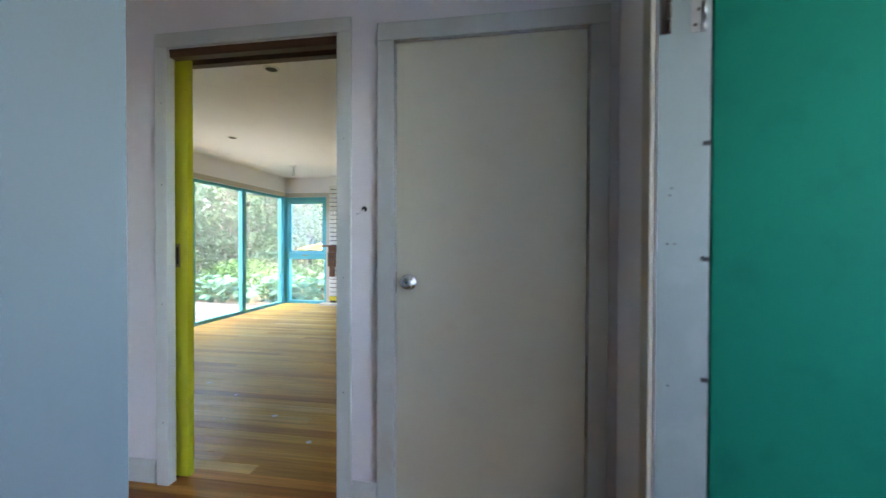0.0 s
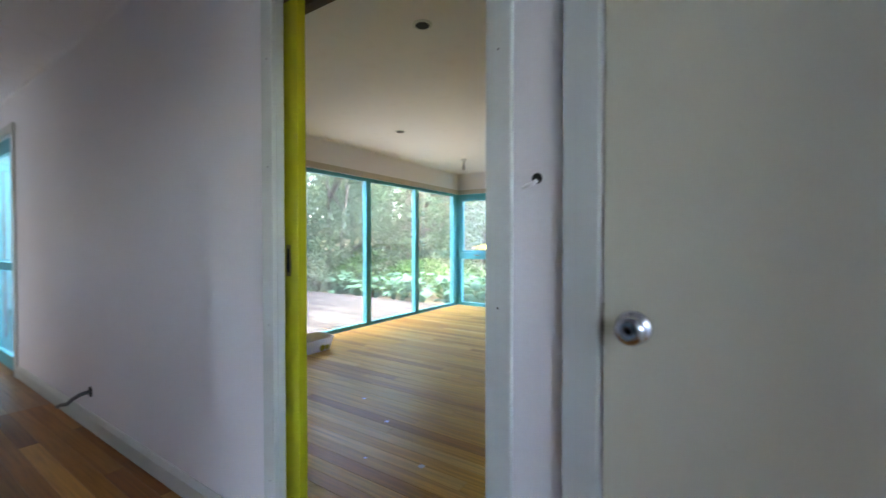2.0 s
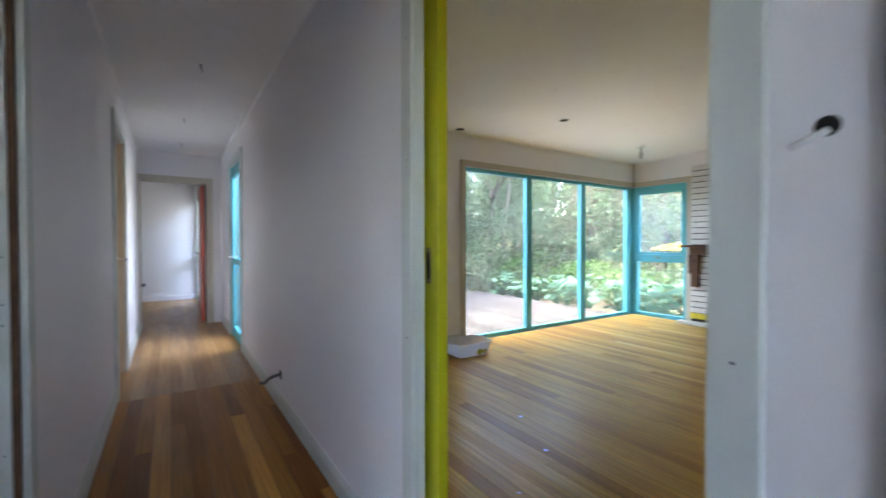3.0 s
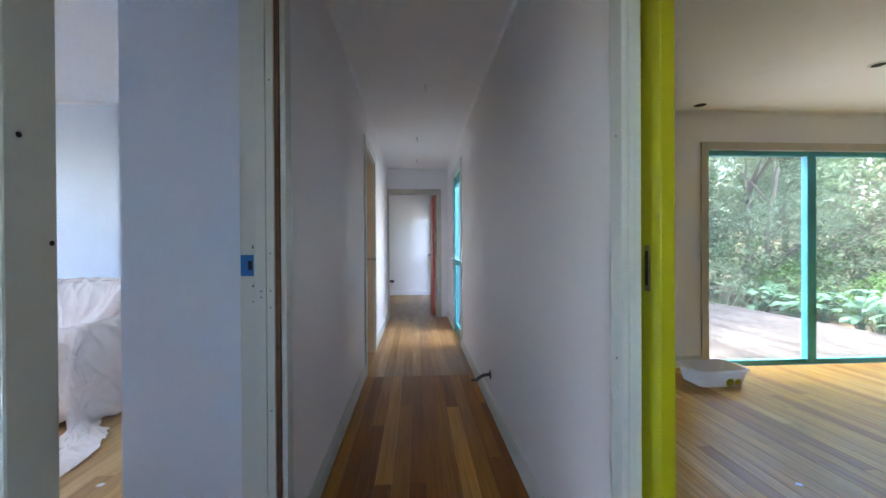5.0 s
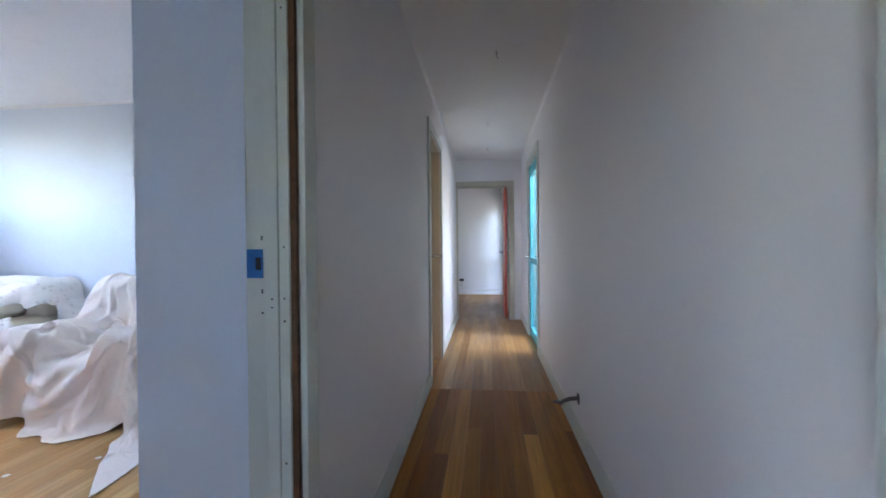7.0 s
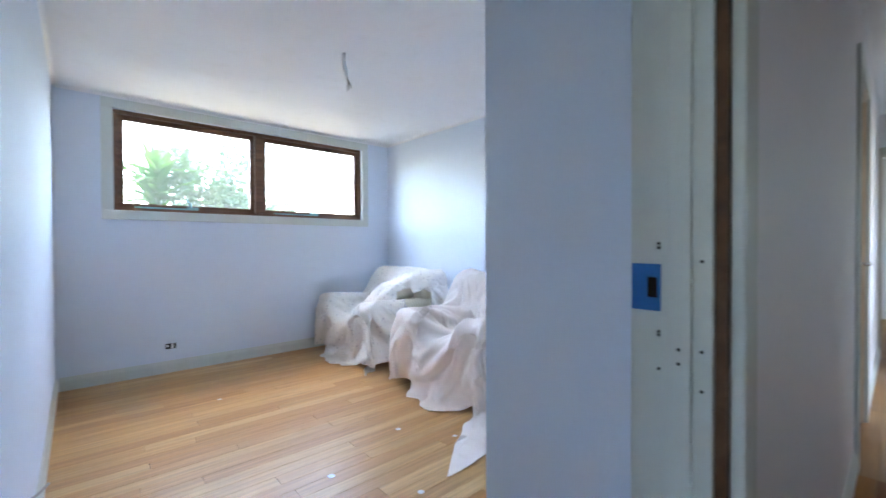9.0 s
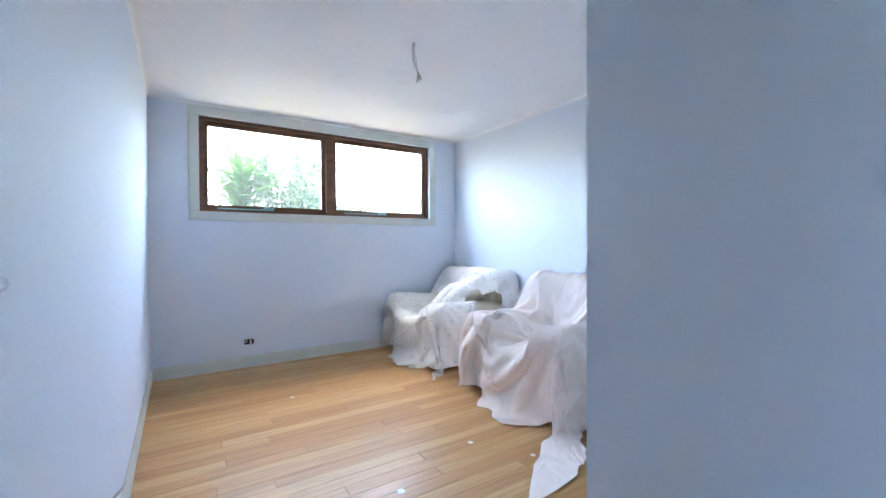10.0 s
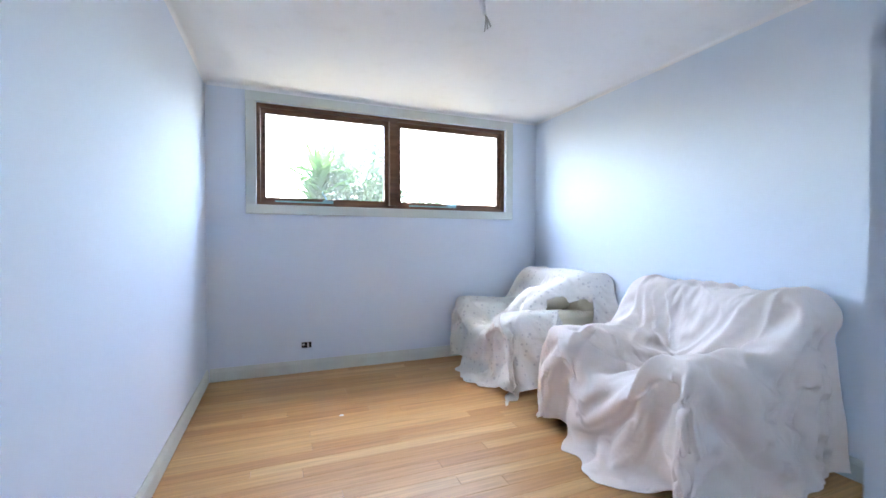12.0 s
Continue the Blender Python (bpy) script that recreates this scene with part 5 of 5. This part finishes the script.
def leaf_cloud(rows, seed):
    """Leaves as folded diamonds: rows of (centre, radii, count, length, width, droop). Vertices and faces."""
    r = np.random.RandomState(seed)
    vs, fs = [], []
    base_i = 0
    for c, rad, count, ln, wd, droop in rows:
        d = r.normal(size=(count, 3))
        d /= np.linalg.norm(d, axis=1, keepdims=True)
        d *= (r.uniform(0.25, 1.0, (count, 1)) ** 0.45)
        p = np.array(c) + d * np.array(rad)
        ax = r.normal(size=(count, 3)) + np.array([0, 0, -droop])
        ax /= np.linalg.norm(ax, axis=1, keepdims=True)
        sd = np.cross(ax, r.normal(size=(count, 3)))
        sd /= np.maximum(np.linalg.norm(sd, axis=1, keepdims=True), 1e-6)
        up = np.cross(sd, ax)
        k = r.uniform(0.6, 1.4, (count, 1))
        a = p - ax * ln * k * 0.5
        b = p + ax * ln * k * 0.5
        m1 = p + sd * wd * k * 0.5 + up * wd * 0.25
        m2 = p - sd * wd * k * 0.5 + up * wd * 0.25
        v = np.stack([a, m1, b, m2], 1).reshape(-1, 3)
        f = np.arange(count * 4).reshape(-1, 4) + base_i
        vs.append(v)
        fs.append(np.concatenate([f[:, [0, 1, 2]], f[:, [0, 2, 3]]]))
        base_i += count * 4
    return np.concatenate(vs), np.concatenate(fs)


def cloud_part(name, rows, seed, material, parent):
    v, f = leaf_cloud(rows, seed)
    me = bpy.data.meshes.new(name)
    me.from_pydata(v.tolist(), [], f.tolist())
    me.materials.append(material)
    ob = new(name, me)
    if parent is not None:
        ob.parent = parent
    return ob


def tree(x, y, height, spread, leaf, seed, label, count=3200, size=(0.13, 0.05), droop=0.4, low=0.25):
    r = random.Random(seed)
    z = ground_height(x, y)
    t = base("tree", label, "tree")
    bm = bmesh.new()
    lean = (r.uniform(-0.1, 0.1), r.uniform(-0.1, 0.1))
    tip = Vector((x + lean[0] * height * 0.6, y + lean[1] * height * 0.6, z + height * 0.75))
    tube(bm, [(x, y, z - 0.1), (x + lean[0] * 0.6, y + lean[1] * 0.3, z + height * 0.35), tip], 0.035 + 0.015 * height, 8, 0.02)
    rows = []
    for k in range(9):
        f = r.uniform(low, 1.0)
        a = r.uniform(0, 6.28)
        e = Vector((x + lean[0] * f * height * 0.6 + math.cos(a) * spread * r.uniform(0.35, 0.9), y + lean[1] * f * height * 0.6 + math.sin(a) * spread * r.uniform(0.35, 0.9), z + height * f))
        s = Vector((x, y, z)).lerp(tip, min(1, f * 0.8))
        tube(bm, [s, s.lerp(e, 0.5) + Vector((0, 0, 0.12)), e], 0.03, 6, 0.008)
        q = spread * r.uniform(0.35, 0.6)
        rows.append((tuple(e), (q, q, q * 0.7), count // 9, size[0], size[1], droop))
    part("trunk", bm, BARK, t, "", True)
    cloud_part("crown", rows, seed, leaf, t)
    return t


def shrub(x, y, w, h, leaf, seed, label, count=1500, size=(0.10, 0.05), droop=0.0):
    r = random.Random(seed)
    z = ground_height(x, y)
    s = base("shrub", label, "shrub")
    bm = bmesh.new()
    rows = []
    for k in range(6):
        a = r.uniform(0, 6.28)
        e = (x + math.cos(a) * w * 0.45 * r.random(), y + math.sin(a) * w * 0.45 * r.random(), z + h * r.uniform(0.3, 0.8))
        tube(bm, [(x, y, z - 0.05), ((x + e[0]) / 2, (y + e[1]) / 2, z + h * 0.3), e], 0.018, 5, 0.006)
        q = w * r.uniform(0.25, 0.42)
        rows.append((e, (q, q, h * 0.3), count // 6, size[0], size[1], droop))
    part("stem", bm, BARK, s, "", True)
    cloud_part("foliage", rows, seed, leaf, s)


big_leaf = None


def broadleaf(x, y, n, seed, size=0.27, z=None):
    """A clump of large drooping lobed leaves on arching stalks."""
    global big_leaf
    if big_leaf is None:
        bm = bmesh.new()
        rows = []
        for i in range(7):
            u = i / 6
            w = 0.36 * math.sin(math.pi * min(1, u * 0.9 + 0.12)) ** 0.8 * (1 + 0.16 * (i % 2))
            zz = 0.10 * math.sin(u * 2.6) - 0.22 * u * u
            rows.append((bm.verts.new((u, -w, zz - 0.05)), bm.verts.new((u, 0, zz + 0.03)), bm.verts.new((u, w, zz - 0.05))))
        for a, b in zip(rows, rows[1:]):
            bm.faces.new((a[0], a[1], b[1], b[0]))
            bm.faces.new((a[1], a[2], b[2], b[1]))
        big_leaf = mesh_of("leaf", bm, LEAF4, True)
    r = random.Random(seed)
    z = ground_height(x, y) if z is None else z
    p = base("broadleaf_plant", "clump of large glossy dark green leaves by the deck", "plant", group="broad-leaved plants by the deck")
    bm = bmesh.new()
    for k in range(n):
        a = r.uniform(0, 6.28)
        d = r.uniform(0.05, 0.38)
        h = r.uniform(0.25, 0.75)
        e = Vector((x + d * math.cos(a), y + d * math.sin(a), z + h))
        tube(bm, [(x, y, z - 0.03), (x + d * 0.4 * math.cos(a), y + d * 0.4 * math.sin(a), z + h * 0.7), e], 0.010, 5, 0.006)
        lf = new("leaf", big_leaf)
        lf.parent = p
        s = size * r.uniform(0.7, 1.25)
        lf.matrix_basis = Matrix.Translation(e) @ Euler((r.uniform(-0.3, 0.3), r.uniform(-0.3, 0.5), a)).to_matrix().to_4x4() @ Matrix.Diagonal((s, s, s, 1))
    part("stalks", bm, LEAF4, p, "", True)


rg = random.Random(77)
for i in range(10):
    broadleaf(-8.3 + i * 0.40 + rg.uniform(-0.1, 0.1), 10.95 + rg.uniform(-0.15, 0.45), 18, 100 + i, rg.choice((0.16, 0.20, 0.24)))
for i, (x, y) in enumerate(((-4.35, 11.1), (-3.9, 11.3), (-3.5, 11.0), (-4.6, 11.7), (-4.1, 12.0), (-3.3, 11.8), (-5.1, 12.0))):
    broadleaf(x, y, 22, 140 + i, 0.22)
for i, (x, y, w, h, lf, n) in enumerate(((-8.6, 12.3, 1.6, 1.3, LEAF3, 1800), (-7.2, 12.4, 1.7, 1.0, LEAF3, 1800), (-6.0, 12.6, 1.6, 0.9, LEAF3, 1800), (-9.6, 11.4, 1.5, 1.6, LEAF1, 1700),
                                         (-5.0, 13.2, 1.6, 1.2, LEAF1, 1700), (-7.9, 13.4, 1.8, 1.6, LEAF1, 1900), (-10.3, 10.2, 1.5, 1.5, LEAF1, 1500), (-9.9, 8.6, 1.4, 1.4, LEAF2, 1500),
                                         (-6.6, 13.8, 1.8, 1.7, LEAF1, 1700), (-3.9, 13.0, 1.4, 1.1, LEAF3, 1500), (-9.6, 13.4, 1.7, 1.8, LEAF2, 1700), (-8.3, 11.7, 1.2, 0.9, LEAF1, 1200),
                                         (-4.6, 15.2, 1.8, 1.9, LEAF2, 1700), (-11.3, 12.0, 1.8, 1.9, LEAF1, 1700), (-5.6, 15.4, 1.8, 1.6, LEAF1, 1700))):
    shrub(x, y, w, h, lf, 300 + i, ("bright green low shrub" if lf is LEAF3 else "dense dark green shrub" if lf is LEAF1 else "pale feathery grey-green shrub") + " growing behind the deck", n)
for i, (x, y, h, s, lf, sz) in enumerate(((-9.3, 12.0, 4.2, 1.7, LEAF2, (0.20, 0.03)), (-8.0, 14.2, 4.6, 1.8, LEAF1, (0.13, 0.05)), (-6.4, 15.4, 4.8, 1.8, LEAF1, (0.12, 0.05)), (-10.8, 14.0, 5.0, 2.0, LEAF2, (0.18, 0.035)),
                                          (-11.6, 11.4, 4.8, 1.9, LEAF2, (0.20, 0.03)), (-9.4, 16.2, 5.5, 2.2, LEAF1, (0.14, 0.06)), (-7.0, 18.0, 5.5, 2.2, LEAF2, (0.15, 0.05)), (-4.6, 17.4, 5.0, 2.0, LEAF2, (0.14, 0.05)),
                                          (-12.6, 16.2, 6.0, 2.4, LEAF1, (0.14, 0.06)), (-12.4, 8.6, 5.0, 2.0, LEAF1, (0.13, 0.05)), (-3.0, 16.0, 4.6, 1.8, LEAF1, (0.13, 0.05)))):
    tree(x, y, h, s, lf, 500 + i, ("slender tree with pale feathery leaves" if lf is LEAF2 else "leafy dark green garden tree") + " on the garden bank", 5200, sz, 0.5, 0.12)
# two trees out of view, added so their crowns shade the deck
for i, (x, y, h) in enumerate(((-9.8, 6.4, 7.0), (-9.6, 9.3, 6.6))):
    tree(x, y, h, 2.9, LEAF1, 560 + i, "tall spreading tree, unseen, added so its high leafy crown shades the deck", 6000, (0.2, 0.09), 0.4, 0.62)
rows = []
for i in range(30):
    rows.append(((-17 + i * 0.75, 18.6 + rg.uniform(-0.8, 0.8), 3.2 + rg.uniform(-0.8, 1.6)), (1.3, 0.9, 3.4), 950, 0.26, 0.12, 0.2))
for i in range(26):
    rows.append(((-22 + i * 1.1, 22 + rg.uniform(-1.5, 1.5) - 0.1 * i, 3.6 + rg.uniform(-0.5, 1.2)), (1.7, 1.2, 4.2), 800, 0.3, 0.13, 0.2))
for i in range(16):
    rows.append(((-19 + rg.uniform(-1, 1), 2 + i * 1.3, 3.2 + rg.uniform(-0.5, 1.0)), (1.3, 1.7, 4.2), 900, 0.3, 0.13, 0.2))
tagged(cloud_part("far_woods", rows, 900, LEAF1, None), "distant green woods behind the garden", "trees", kind="stuff")
rows = [((x, y, ground_height(x, y) + z), (0.9, 0.5, 0.9), 420, 0.5, 0.012, -0.3) for x, y, z in ((-7.2, 13.6, 2.4), (-7.9, 13.1, 1.7), (-6.3, 14.2, 2.6), (-8.7, 13.8, 2.3))]
tagged(cloud_part("bare_twigs", rows, 905, TWIGS, None), "tangle of bare brown twigs among the shrubs", "twigs", kind="stuff")

# many-coloured parasol beyond the corner window
ps = base("garden_parasol", "open parasol with green, yellow and red panels among the plants", "parasol")
px, py = -5.55, 14.3
part("pole", tube(bmesh.new(), [(px, py, ground_height(px, py) - 0.1), (px, py, 1.17)], 0.018, 8), PLASTIC, ps, "", True)
pcol = [YELLOW, YELLOW, PALETEAL, RED]
for k in range(8):
    a0, a1 = radians(45 * k - 140), radians(45 * k - 95)
    bm = bmesh.new()
    inner = bm.verts.new((px, py, 1.14))
    ring0 = [bm.verts.new((px + 0.33 * math.cos(a0 + (a1 - a0) * j / 4), py + 0.33 * math.sin(a0 + (a1 - a0) * j / 4), 1.09)) for j in range(5)]
    ring1 = [bm.verts.new((px + 0.62 * math.cos(a0 + (a1 - a0) * j / 4), py + 0.62 * math.sin(a0 + (a1 - a0) * j / 4), 0.97 + 0.02 * math.sin(math.pi * j / 4))) for j in range(5)]
    for j in range(4):
        bm.faces.new((inner, ring0[j], ring0[j + 1]))
        bm.faces.new((ring0[j], ring1[j], ring1[j + 1], ring0[j + 1]))
    part("panel", bm, pcol[k % 4], ps, "", True)

def spiky(name, label, category, x, y, root, count, length, width, rise, material, seed):
    # a fan of narrow arching blades on a short stem; rise is the lowest and highest angle of a blade
    r = random.Random(seed)
    z = ground_height(x, y)
    plant = base(name, label, category)
    part("trunk", tube(bmesh.new(), [(x, y, z - 0.1), (x + 0.03, y, z + root[1])], 0.06, 8, 0.045), BARK, plant, "", True)
    for k in range(count):
        a, up, ln = r.uniform(0, 6.28), r.uniform(*rise), length * r.uniform(0.65, 1.1)
        foot = z + r.uniform(*root)
        bm = bmesh.new()
        prev = None
        for i in range(6):
            u = i / 5
            w = width * math.sin(math.pi * min(0.98, 0.25 + 0.75 * u)) ** 0.8 + 0.002
            out = ln * u * math.cos(up)
            c = Vector((x + out * math.cos(a), y + out * math.sin(a), foot + ln * u * math.sin(up) - 0.22 * ln * u * u))
            sd = Vector((-math.sin(a), math.cos(a), 0)) * w
            cur = (bm.verts.new(c - sd), bm.verts.new(c - Vector((0, 0, w * 0.5))), bm.verts.new(c + sd))
            if prev:
                bm.faces.new((prev[0], prev[1], cur[1], cur[0]))
                bm.faces.new((prev[1], prev[2], cur[2], cur[1]))
            prev = cur
        part("blade", bm, material, plant, "", True)


for i, (x, y) in enumerate(((-9.15, 12.15), (-9.0, 12.75), (-8.2, 12.0))):
    spiky("strap_leaf_plant", "bright green strap-leaved clump beside the deck", "plant", x, y, (0.05, 0.3), 34, 0.75, 0.03, (0.4, 1.45), LEAF3, 640 + i)
for i, (x, y) in enumerate(((-8.95, 11.75), (-8.75, 12.35), (-8.5, 12.75))):
    broadleaf(x, y, 16, 180 + i, 0.34)
tree(-9.9, 12.2, 4.6, 1.5, LEAF2, 580, "slender feathery tree with fine drooping needles by the deck", 9000, (0.24, 0.016), 0.5, 0.2)
tree(-10.6, 10.9, 4.4, 1.6, LEAF2, 581, "slender feathery tree with fine drooping needles by the deck", 9000, (0.24, 0.016), 0.5, 0.2)

# plants outside the bedroom window
spiky("cabbage_palm", "spiky green cabbage palm outside the bedroom window", "palm", -2.6, -6.0, (0.6, 1.5), 110, 1.15, 0.055, (-0.1, 1.5), LEAF3, 31)
for i, (x, y, w, h, lf) in enumerate(((-3.05, -6.3, 1.0, 2.1, LEAF1), (-3.6, -6.4, 1.2, 1.9, LEAF1), (-4.15, -6.5, 0.9, 2.4, LEAF2), (-4.3, -6.6, 1.3, 1.2, LEAF5), (-5.3, -6.5, 1.2, 0.8, LEAF5))):
    shrub(x, y, w, h, lf, 700 + i, "loose twiggy shrub on the bank outside the bedroom", 1300, (0.12, 0.06))
tree(-3.55, -7.6, 2.3, 0.6, LEAF2, 720, "thin sparse sapling outside the bedroom window", 420, (0.08, 0.03), 0.2, 0.5)
